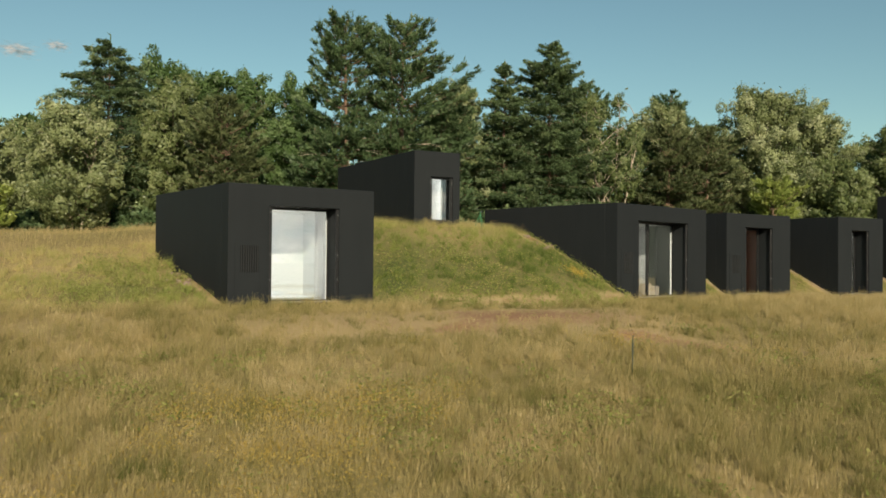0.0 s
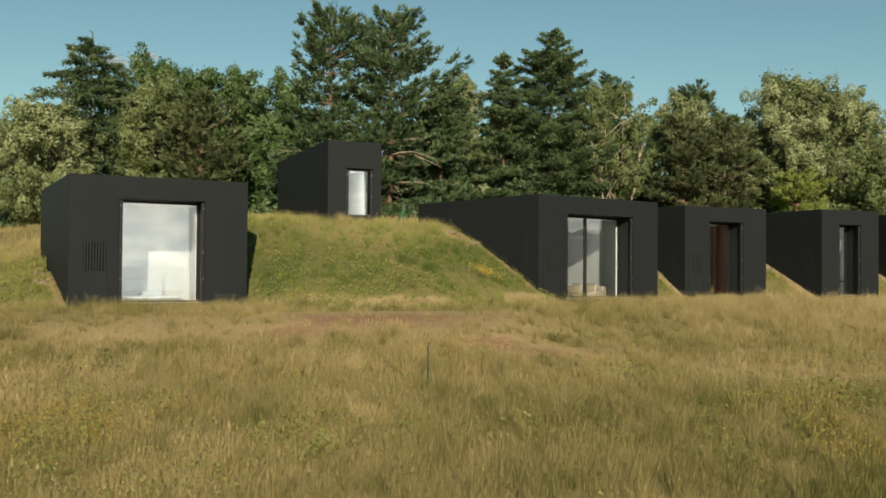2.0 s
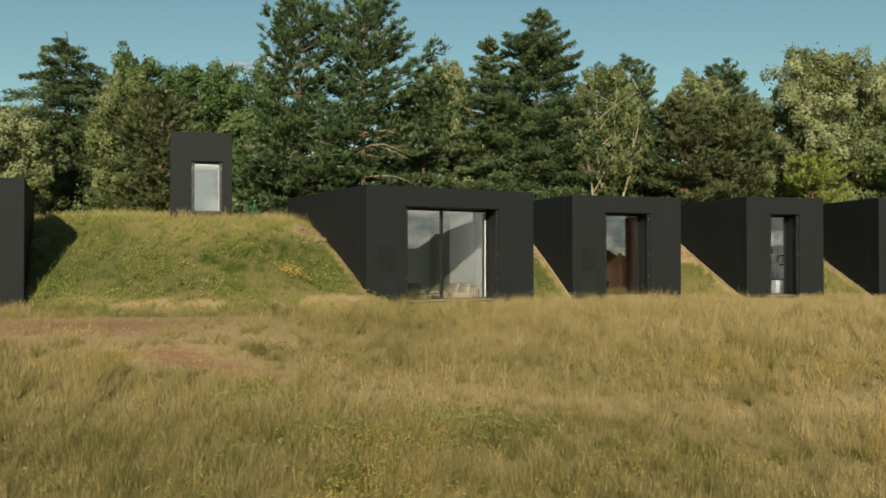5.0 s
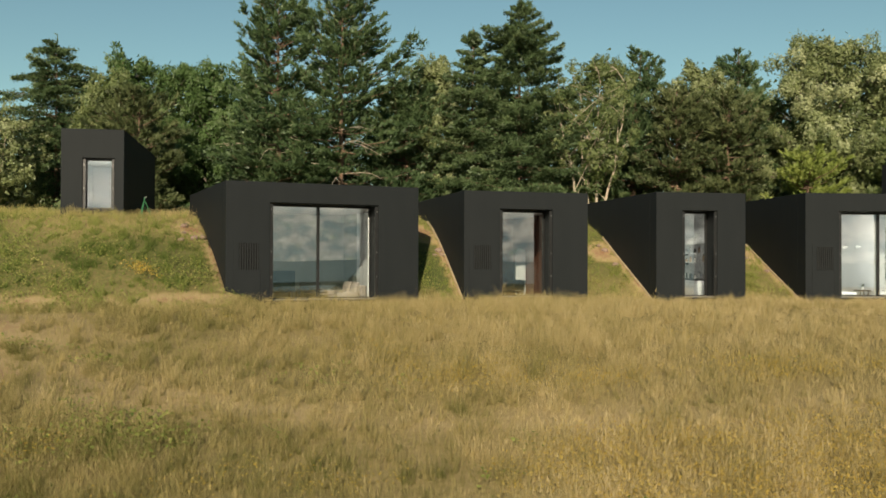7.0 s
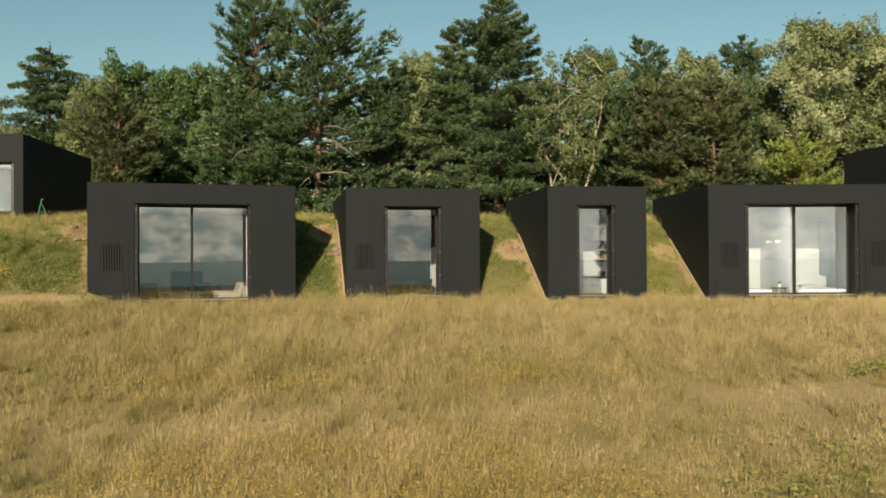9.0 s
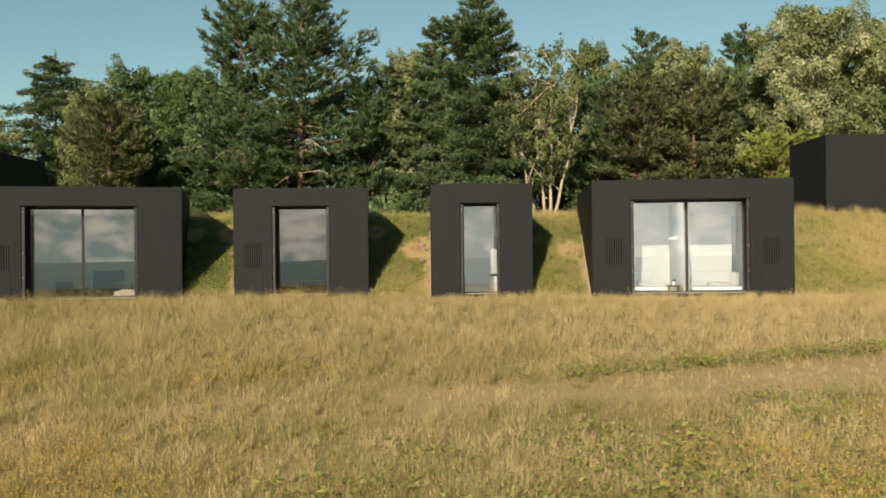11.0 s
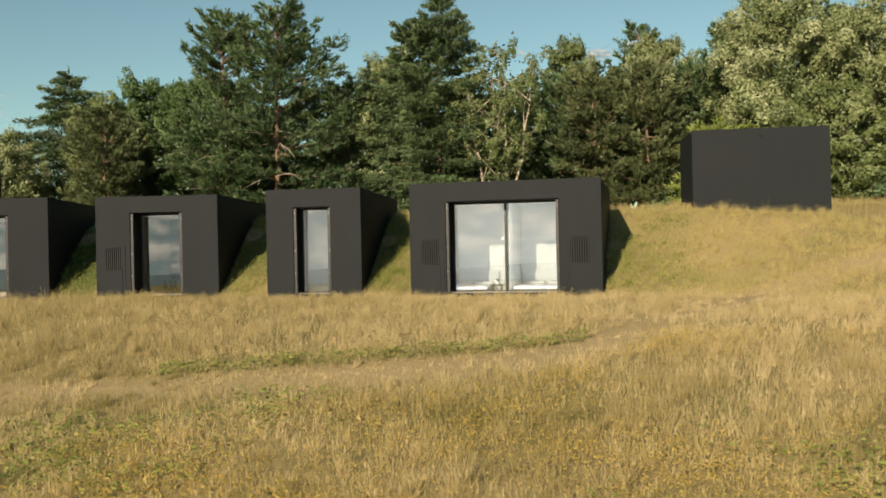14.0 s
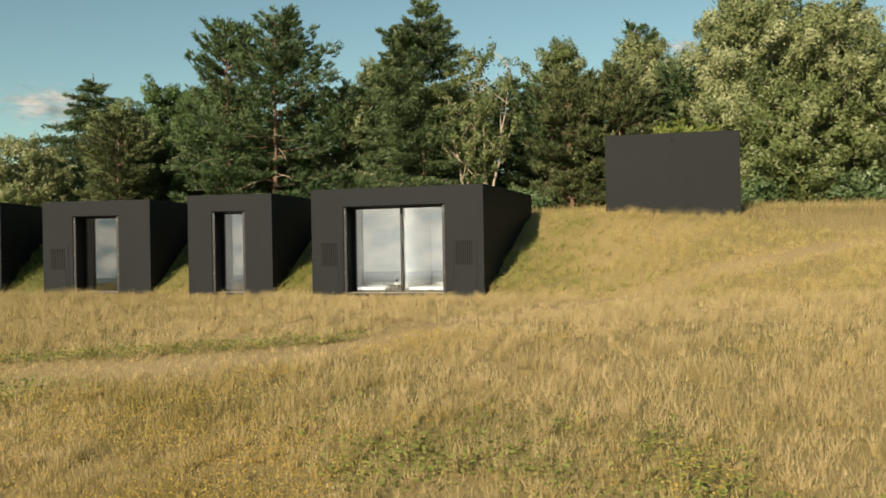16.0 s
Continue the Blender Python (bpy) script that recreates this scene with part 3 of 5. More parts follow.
def volume(key, label):
    q = VOLUMES[key]
    w, d, top, l, r, head = q["w"], q["d"], q["top"], q["l"], q["r"], q["head"]
    base = q["z0"] - 1.0
    zf = 0.0 if q["z0"] == 0 else 2.6
    house = thing("house_volume", pose(q["x"], q["y"], 0, 0, 0, q["turn"]), label, "house", "black house volumes")
    th = 0.5
    if not q["panes"]:
        part("front_wall", soft_box(0, w, 0, 0.3, base, top, 0.012, 2), CLAD, house)
        part("side_wall", soft_box(0, 0.3, 0.302, d, base, top, 0.01), CLAD, house)
        part("side_wall", soft_box(w - 0.3, w, 0.302, d, base, top, 0.01), CLAD, house)
        part("back_wall", soft_box(0.302, w - 0.302, d - 0.3, d, base, top, 0.01), CLAD, house)
        part("roof", soft_box(0.302, w - 0.302, 0.302, d - 0.302, top - 0.25, top - 0.03, 0.01), DARK, house)
        lamp = part("wall_lamp", rod((w * 0.5, 0.0, top - 0.24), (w * 0.5, -0.09, top - 0.24), 0.035, 0.035, 12), DARK, house, "small black wall lamp")
        part("lens", rod((w * 0.5, -0.091, top - 0.24), (w * 0.5, -0.096, top - 0.24), 0.026, 0.026, 12), VOID, lamp)
        return house
    part("front_wall", wall_with_opening(w, th, base, top, l, r, zf, head), CLAD, house)
    part("side_wall", soft_box(0, 0.3, th + 0.002, d, base, top, 0.01), CLAD, house)
    part("side_wall", soft_box(w - 0.3, w, th + 0.002, d, base, top, 0.01), CLAD, house)
    part("back_wall", soft_box(0.302, w - 0.302, d - 0.3, d, base, top, 0.01), CLAD, house)
    part("roof", soft_box(0.302, w - 0.302, th + 0.002, d - 0.302, head + 0.12, top - 0.03, 0.01), DARK, house)
    # inner shell
    a, b, y1 = 0.304, q["ur"] + 0.05, min(q["room"], d - 0.36)
    zi = zf - 0.4 if q["z0"] == 0 else zf
    lined = DIM_WALL if key in "BC" else PLASTER
    part("wall_lining", block(bmesh.new(), a, a + 0.05, 0.745, y1, zi, head + 0.05), lined, house)
    # unsunned wall before 2.25: its shade is put into the lining colour
    cut_v = 2.25 if key == "B" else 0.745
    if key == "B":
        part("wall_lining", block(bmesh.new(), b - 0.05, b, 0.745, cut_v - 0.001, zi, head + 0.05), DIM_WALL, house, "dim grey-green wall lining")
    end_v = 4.3 if key == "B" else y1
    part("wall_lining", block(bmesh.new(), b - 0.05, b, cut_v, end_v, zi, head + 0.05), PLASTER, house)
    if key == "B":
        part("wall_lining", block(bmesh.new(), b - 0.05, b, end_v + 0.001, y1, zi, head + 0.05), DIM_WALL, house, "dim grey-green wall lining")
    part("wall_lining", block(bmesh.new(), a + 0.052, b - 0.052, y1 - 0.05, y1, zi, head + 0.05), {"B": DIM_WALL, "C": RED_WOOD}.get(key, PLASTER), house)
    part("ceiling_panel", block(bmesh.new(), a + 0.052, b - 0.052, 0.745, y1 - 0.052, head + 0.004, head + 0.05), CEILING, house)
    part("floor_slab", block(bmesh.new(), a, b, th + 0.004, y1, zi - 0.2, zi - 0.004), FLOORING, house)
    part("threshold", soft_box(l + 0.004, r - 0.004, 0.12, 0.74, zf - 0.05, zf + 0.012, 0.006), CONCRETE, house, "pale concrete threshold")
    # glazing, set back in the reveal
    f, fl, gy = (0.035, 0.035, 0.16) if key == "T" else (0.05, 0.13, 0.64)
    for ua, ub in ((l - 0.06, l - 0.001), (r + 0.001, r + 0.06)):
        part("jamb", block(bmesh.new(), ua, ub, th + 0.003, 0.74, zf, head + 0.003), CLAD, house)
    part("lintel_soffit", block(bmesh.new(), l, r, th + 0.003, 0.74, head + 0.001, head + 0.06), CLAD, house)
    fm = bmesh.new()
    zs, ze = zf + 0.014, head - 0.004
    for b4 in ((l + 0.004, l + fl, zs, ze), (r - f, r - 0.004, zs, ze), (l + fl, r - f, zs, zs + 0.03), (l + fl, r - f, ze - 0.06, ze)):
        block(fm, b4[0], b4[1], gy, gy + 0.08, b4[2], b4[3])
    win = part("window", fm, DARK, house, "slim dark metal window frame")
    cuts = [l + fl, r - f]
    if q["panes"] == 2:
        mid = (l + r) / 2 - (0.02 if key == "B" else -0.02)
        part("mullion", soft_box(mid - 0.035, mid + 0.035, gy - 0.01, gy + 0.09, zs + 0.03, ze - 0.06, 0.004), DARK, win)
        cuts = [l + fl, mid - 0.035, mid + 0.035, r - f]
    # white strip stands in for the sunlit inner edge of the right-hand frame
    if key in "AB":
        part("sunlit_edge_strip", block(bmesh.new(), r - f - 0.009, r - f - 0.001, 0.655, 0.718, zs, ze - 0.3), PLASTER, win, "white strip for the sunlit frame edge")
        cuts[-1] -= 0.010
    for i in range(0, len(cuts), 2):
        part("pane", block(bmesh.new(), cuts[i] + 0.001, cuts[i + 1] - 0.001, gy + 0.035, gy + 0.045, zs + 0.031, ze - 0.061), GLASS, win)
    # shutter posts with small hinges at both sides of the opening
    for side, u in ((1, l + 0.004), (-1, r - 0.004)):
        post = part("shutter_post", soft_box(*sorted((u, u + side * 0.085)), 0.03, 0.075, zf + 0.014, head - 0.03, 0.006), DARK, house)
        for z in (zf + 0.62, zf + 1.3, head - 0.18):
            part("hinge", soft_box(*sorted((u + side * 0.02, u + side * 0.05)), 0.012, 0.03, z - 0.025, z + 0.025, 0.004), DULL, post, "small dull steel hinge")
    if "l" in q["vents"]:
        vent(house, l - (0.86 if key == "E" else 0.96), False)
    if "r" in q["vents"]:
        vent(house, r + 0.96, True)
    return house


volume("A", "black-clad house volume with tall single window in bank")
volume("T", "narrow black tower volume on top of the bank")
volume("B", "wide black house volume with two-pane sliding window")
volume("C", "black house volume with red-brown panelled dining room")
volume("D", "narrow black house volume with slim kitchen window")
volume("E", "wide black house volume with two vents and bedrooms")
volume("U", "windowless black volume with small lamp above meadow")


def room_fill_light(key, power):
    """An added area lamp behind a window's glass, brightening the room besides the sky."""
    q = VOLUMES[key]
    zf = 0.0 if q["z0"] == 0 else 2.6
    la = bpy.data.lights.new("room_fill_light", "AREA")
    la.shape, la.size, la.size_y, la.energy, la.color = "RECTANGLE", q["r"] - q["l"] - 0.12, q["head"] - zf - 0.12, power, (0.96, 0.96, 1.0)
    ob = new("room_fill_light", la)
    ob.matrix_world = pose(q["x"], q["y"], 0, 0, 0, q["turn"]) @ pose((q["l"] + q["r"]) / 2, 0.76, (zf + q["head"]) / 2, 90)


for key, power in (("A", 34), ("T", 10), ("B", 34), ("C", 8), ("D", 11), ("E", 40)):
    room_fill_light(key, power)

FLOOR = -0.4                          # the rooms lie below the sills


def local(key, u, v, z=0.0, rz=0.0):
    """A pose inside a volume: along its facade, in from it, above the floor."""
    q = VOLUMES[key]
    return pose(q["x"], q["y"], FLOOR, 0, 0, q["turn"]) @ pose(u, v, z, 0, 0, rz)


# ---- furniture seen through the glass ----
def bed(m, w, length, label):
    o = thing("bed", m, label, "bed", "beds")
    part("base", soft_box(0, w, 0, length, 0.06, 0.26, 0.015), PLASTER, o)
    part("mattress", soft_box(0.01, w - 0.01, 0.01, length - 0.01, 0.262, 0.46, 0.05, 3), LINEN, o, "", True)
    part("duvet", soft_box(-0.03, w + 0.03, -0.03, length * 0.68, 0.44, 0.54, 0.045, 3), LINEN, o, "white duvet", True)
    for i in range(2):
        c = w * (0.27 + 0.46 * i)
        part("pillow", soft_box(c - 0.3, c + 0.3, length - 0.55, length - 0.12, 0.462, 0.62, 0.07, 3), LINEN, o, "", True)
    part("headboard", soft_box(-0.03, w + 0.03, length, length + 0.06, 0.06, 0.95, 0.015), PLASTER, o)


def lounge_chair(m, cloth, label):
    o = thing("lounge_chair", m, label, "chair", "lounge chairs")
    part("seat", soft_box(-0.33, 0.33, -0.32, 0.32, 0.30, 0.44, 0.04, 3), cloth, o, "", True)
    bk = soft_box(-0.33, 0.33, -0.06, 0.06, 0.0, 0.44, 0.045, 3)
    bmesh.ops.transform(bk, matrix=pose(0, 0.33, 0.36, -14), verts=list(bk.verts))
    part("backrest", bk, cloth, o, "", True)
    for s in (-1, 1):
        part("armrest", soft_box(s * 0.36 - 0.035, s * 0.36 + 0.035, -0.3, 0.32, 0.5, 0.56, 0.02, 2), DARK, o)
        for y in (-0.27, 0.27):
            part("leg", rod((s * 0.36, y, 0.0), (s * 0.34, y, 0.5), 0.014, 0.018), DARK, o)


def side_table(m, label):
    o = thing("side_table", m, label, "table")
    part("tabletop", rod((0, 0, 0.51), (0, 0, 0.54), 0.34, 0.34, 28), DARK, o)
    for i in range(3):
        a = 2.094 * i
        part("leg", rod((0.2 * math.cos(a), 0.2 * math.sin(a), 0), (0.17 * math.cos(a), 0.17 * math.sin(a), 0.51), 0.014), DARK, o)


def sofa(m, w, label):
    o = thing("sofa", m, label, "sofa")
    part("base", soft_box(0, w, 0, 0.92, 0.08, 0.28, 0.03, 2), SAND_CLOTH, o, "", True)
    part("backrest", soft_box(0, w, 0.70, 0.92, 0.285, 0.74, 0.06, 3), SAND_CLOTH, o, "", True)
    for s in (0, 1):
        part("armrest", soft_box(s * (w - 0.2), s * (w - 0.2) + 0.2, 0, 0.69, 0.285, 0.56, 0.05, 3), SAND_CLOTH, o, "", True)
    for i in range(2):
        a = 0.21 + i * (w - 0.42) / 2
        part("seat_cushion", soft_box(a, a + (w - 0.42) / 2 - 0.01, 0.02, 0.69, 0.285, 0.45, 0.05, 3), SAND_CLOTH, o, "", True)
        cu = soft_box(-0.24, 0.24, -0.07, 0.07, 0, 0.4, 0.06, 3)
        bmesh.ops.transform(cu, matrix=pose(a + 0.35, 0.62, 0.45, -20), verts=list(cu.verts))
        part("cushion", cu, SAND_CLOTH, o, "", True)
    for x in (0.08, w - 0.08):
        for y in (0.08, 0.84):
            part("leg", rod((x, y, 0), (x, y, 0.09), 0.02), DARK, o)


def dining_chair():
    o = thing("dining_chair", pose(0, 0, 0), "black shell dining chair with slim legs at table", "chair", "chairs round the table")
    part("seat", soft_box(-0.22, 0.22, -0.22, 0.22, 0.43, 0.47, 0.018, 2), BLACK_CLOTH, o, "", True)
    bk = soft_box(-0.22, 0.22, -0.018, 0.018, 0.0, 0.36, 0.017, 2)
    bmesh.ops.transform(bk, matrix=pose(0, 0.22, 0.48, -10), verts=list(bk.verts))
    part("backrest", bk, BLACK_CLOTH, o, "", True)
    for sx in (-1, 1):
        for sy in (-1, 1):
            part("leg", rod((sx * 0.22, sy * 0.2, 0), (sx * 0.17, sy * 0.16, 0.43), 0.011, 0.015), OAK, o, "oak leg")
    return o


# first volume: bedroom
MIRROR = nodes_of("mirror_glass")[0]
MIRROR.node_tree.nodes["Principled BSDF"].inputs["Metallic"].default_value = 1.0
MIRROR.node_tree.nodes["Principled BSDF"].inputs["Roughness"].default_value = 0.02
MIRROR.node_tree.nodes["Principled BSDF"].inputs["Base Color"].default_value = (0.82, 0.86, 0.86, 1)


def wall_mirror(m, w, z0, z1, label):
    o = thing("wall_mirror", m, label, "mirror", "wall mirrors")
    part("backing", block(bmesh.new(), 0, w, 0.008, 0.02, z0, z1), DARK, o)
    part("glass", soft_box(0.003, w - 0.003, 0.0, 0.0075, z0 + 0.003, z1 - 0.003, 0.002), MIRROR, o)


bed(local("A", 1.45, 0.78), 1.4, 2.1, "low white bed behind the tall window")


# second volume: sitting room
lounge_chair(local("B", 1.75, 4.7, 0, 150), BLACK_CLOTH, "black lounge chair with metal frame against the wall")
lounge_chair(local("B", 3.42, 4.3, 0, 172), BLACK_CLOTH, "low black lounge chair beside the television")
side_table(local("B", 3.05, 2.2), "small round black side table on thin legs")
sofa(local("B", 3.40, 2.95, 0, -90), 1.7, "sand-coloured upholstered sofa by the window")
o = thing("screen", local("B", 2.78, 5.14, 0.0), "wide dark television on a stand with thin legs", "television")
part("stand", soft_box(-0.36, 0.36, 0.2, 0.32, 0.40, 0.436, 0.008), DARK, o)
for sx in (-0.3, 0.3):
    for sy in (0.06, 0.46):
        part("leg", rod((sx * 1.1, sy, 0), (sx, 0.26, 0.41), 0.013, 0.016), DARK, o)
part("panel", soft_box(-0.5, 0.5, 0.24, 0.28, 0.44, 1.12, 0.008), TEAL, o)
o = thing("bowl", local("B", 3.05, 2.2, 0.5405), "dark bowl on the side table", "bowl")
part("bowl_body", rod((0, 0, 0), (0, 0, 0.09), 0.05, 0.11, 20), DARK, o)

# third volume: dining room with red-brown wall
o = thing("wall_panelling", local("C", 3.512, 0.52, 0.0), "red-brown wood panelling on the side wall", "panelling")
for i in range(10):
    part("board", soft_box(0.0, 0.035, 0.004 + i * 0.5, 0.496 + i * 0.5, 0.0, 2.98, 0.003), RED_WOOD, o)
o = thing("dining_table", local("C", 1.95, 4.0, 0.0), "long oak dining table", "table")
part("tabletop", soft_box(-0.45, 0.45, -1.0, 1.0, 0.72, 0.75, 0.006), OAK, o)
for sx in (-0.38, 0.38):
    for sy in (-0.9, 0.9):
        part("leg", soft_box(sx - 0.03, sx + 0.03, sy - 0.03, sy + 0.03, 0, 0.72, 0.004), OAK, o)
chair = dining_chair()
chair.matrix_world = local("C", 2.66, 2.95, 0, -92)
for u, v, rz in ((2.68, 3.40, -86), (2.66, 3.85, -90), (2.67, 4.30, -94), (1.2, 3.4, 92), (1.2, 4.0, 88), (1.2, 4.6, 91)):
    copy_thing(chair, local("C", u, v, 0, rz))
arch = bmesh.new()
pts = [(-0.18, 0), (0.18, 0)] + [(0.18 * math.cos(a), 1.70 + 0.18 * math.sin(a)) for a in np.linspace(0, math.pi, 15)]
f0 = [arch.verts.new((x, 0.0, z)) for x, z in pts]
f1 = [arch.verts.new((x, 0.04, z)) for x, z in pts]
arch.faces.new(f0)
arch.faces.new(f1[::-1])
for i in range(len(pts)):
    arch.faces.new((f0[i], f1[i], f1[(i + 1) % len(pts)], f0[(i + 1) % len(pts)]))
o = thing("arched_panel", local("C", 3.29, 4.15, 0.0), "tall white arched panel beside the wood panelling", "panel")
part("panel", arch, PLASTER, o)

# fourth volume: kitchen
o = thing("kitchen_cabinet", local("D", 1.87, 3.2, 0.0, -90), "white kitchen base cabinet", "cabinet")
part("body", soft_box(0, 2.15, 0.022, 0.62, 0.08, 0.87, 0.006), PLASTER, o)
for i in range(3):
    dr = part("door", soft_box(0.005 + 0.715 * i, 0.71 + 0.715 * i, 0, 0.02, 0.09, 0.865, 0.004), PLASTER, o)
    part("handle", rod((0.2 + 0.715 * i, -0.012, 0.8), (0.5 + 0.715 * i, -0.012, 0.8), 0.006), DARK, dr)
part("plinth", block(bmesh.new(), 0.0, 2.15, 0.06, 0.6, 0.0, 0.079), DARK, o)
o = thing("worktop", local("D", 1.87, 3.2, 0.871, -90), "black stone worktop on the kitchen cabinets", "worktop")
part("slab", soft_box(0, 2.15, -0.02, 0.64, 0, 0.035, 0.005), BLACK_CLOTH, o)
for z in (1.42, 1.72):
    o = thing("wall_shelf", local("D", 2.24, 3.2, z, -90), "white wall shelf above the worktop", "shelf", "kitchen shelves")
    part("board", soft_box(0, 2.15, 0, 0.26, 0, 0.03, 0.004), PLASTER, o)
    for x in (0.3, 1.8):
        part("bracket", block(bmesh.new(), x, x + 0.02, 0.02, 0.25, -0.06, 0.0), DARK, o)
rs = random.Random(4)
for z in (0.907, 1.451, 1.751):
    for i in range(7):
        h = rs.uniform(0.08, 0.24)
        rr = rs.uniform(0.03, 0.055)
        o = thing("kitchen_jar", local("D", 2.36, 3.05 - 0.29 * i, z), "dark bottle on the worktop" if z < 1 else "small jar on the kitchen shelf", "jar", "kitchen jars")
        body = part("jar_body", rod((0, 0, 0), (0, 0, h), rr, rr * 0.9, 14), rs.choice([DARK, PLASTER, STEEL, OAK]), o)
        part("lid", rod((0, 0, h), (0, 0, h + 0.03), rr * 0.6, rr * 0.6, 14), DARK, body)
o = thing("wall_cabinet", local("D", 2.14, 3.2, 2.02, -90), "white wall cabinet above the shelves", "cabinet")
part("body", soft_box(0, 2.15, 0.022, 0.36, 0, 0.5, 0.006), PLASTER, o)
for i in range(3):
    part("door", soft_box(0.005 + 0.715 * i, 0.71 + 0.715 * i, 0, 0.02, 0.005, 0.495, 0.004), PLASTER, o)

# fifth volume: two bedrooms either side of a partition
o = thing("partition_wall", local("E", 2.69, 0.745, 0.0), "white partition between the two bedrooms", "wall", kind="structure")
part("panel", soft_box(-0.085, 0.085, 0.0, 2.45, 0.0, 2.99, 0.006), PLASTER, o)
bed(local("E", 0.6, 0.80, 0.0), 1.45, 2.3, "white bed in the bedroom behind glass")
bed(local("E", 2.88, 0.80, 0.0), 1.5, 2.3, "white bed beside the partition wall")
for v in (2.25, 1.48):
    o = thing("reading_lamp", local("E", 2.603, v, 1.95, -90), "small white reading lamp on the partition", "lamp", "reading lamps")
    part("mount", rod((0, 0, 0), (0, -0.06, 0), 0.03, 0.03, 14), PLASTER, o)
    part("shade", rod((0, -0.06, 0.02), (0, -0.17, -0.02), 0.035, 0.05, 14), PLASTER, o)
wall_mirror(local("E", 4.50, 3.179), 0.36, 0.9, 2.6, "tall frameless mirror beside the bed")
o = thing("bedside_table", local("E", 2.36, 0.98, 0.0), "small dark bedside table with thin legs", "table")
part("tabletop", soft_box(-0.19, 0.19, -0.17, 0.17, 0.56, 0.60, 0.005), DARK, o)
for sx in (-0.13, 0.13):
    for sy in (-0.12, 0.12):
        part("leg", rod((sx, sy, 0), (sx, sy, 0.56), 0.016), DARK, o)
o = thing("potted_plant", local("E", 2.36, 0.98, 0.6005), "small potted plant on the bedside table", "plant")
part("pot", rod((0, 0, 0), (0, 0, 0.09), 0.035, 0.05, 14), PLASTER, o)
lf = bmesh.new()
for i in range(16):
    a, e = rs.uniform(0, 6.28), rs.uniform(0.5, 1.3)
    tip = Vector((math.cos(a) * math.cos(e), math.sin(a) * math.cos(e), math.sin(e))) * rs.uniform(0.08, 0.15)
    side = Vector((-math.sin(a), math.cos(a), 0)) * 0.02
    b0 = Vector((0, 0, 0.085))
    lf.faces.new([lf.verts.new(p) for p in (b0, b0 + tip * 0.55 + side, b0 + tip, b0 + tip * 0.55 - side)])
part("leaves", lf, STAKE, o)


# ---- trees ----
class Wood:
    """Tapered tubes gathered into one mesh: a trunk with its limbs."""

    def __init__(self):
        self.v, self.f, self.n = [], [], 0

    def tube(self, pts, radii, k=7):
        pts = np.asarray(pts, float)
        t = np.gradient(pts, axis=0)
        t /= np.linalg.norm(t, axis=1)[:, None] + 1e-9
        ref = np.where(np.abs(t[:, 2:3]) > 0.9, [[1.0, 0, 0]], [[0, 0, 1.0]])
        a = np.cross(t, ref)
        a /= np.linalg.norm(a, axis=1)[:, None] + 1e-9
        b = np.cross(t, a)
        ang = np.arange(k) * 2 * math.pi / k
        ring = pts[:, None] + np.asarray(radii)[:, None, None] * (np.cos(ang)[None, :, None] * a[:, None] + np.sin(ang)[None, :, None] * b[:, None])
        self.v.append(ring.reshape(-1, 3))
        m = len(pts)
        i = np.arange(m * k).reshape(m, k)
        self.f.append(np.stack([i[:-1], np.roll(i, -1, 1)[:-1], np.roll(i, -1, 1)[1:], i[1:]], -1).reshape(-1, 4) + self.n)
        self.n += m * k

    def mesh(self, name, mat):
        me = fast_mesh(name, np.concatenate(self.v), np.concatenate(self.f), mat)
        me.polygons.foreach_set("use_smooth", [True] * len(me.polygons))
        return me


def unit(a):
    return a / (np.linalg.norm(a, axis=-1, keepdims=True) + 1e-9)


def leaf_mesh(name, C, A, length, width, tone, mat, rng, sides=4, N=None):
    """Leaves at C along A: diamonds, or needle-thin triangles; length, width and tone one a leaf."""
    n = len(C)
    side = unit(np.cross(A, rng.normal(size=(n, 3)) if N is None else N))
    L, W = np.asarray(length)[:, None], np.asarray(width)[:, None]
    if sides == 4:
        V = np.stack([C - A * L / 2, C + side * W / 2, C + A * L / 2, C - side * W / 2], 1)
    else:
        V = np.stack([C - A * L / 2 - side * W / 2, C - A * L / 2 + side * W / 2, C + A * L / 2], 1)
    F = np.arange(sides * n).reshape(n, sides)
    return fast_mesh(name, V, F, mat, np.repeat(np.clip(tone, 0, 1), sides))


def finish_tree(name, x, y, wood, bark, crown, label, wood_name="trunk"):
    o = thing(name, pose(x, y, float(ground(x, y)) - 0.1), label, "tree")
    for nm, me in ((wood_name, wood.mesh("trunk", bark)), ("crown", crown)):
        c = new(nm, me)
        c.parent = o
    return o


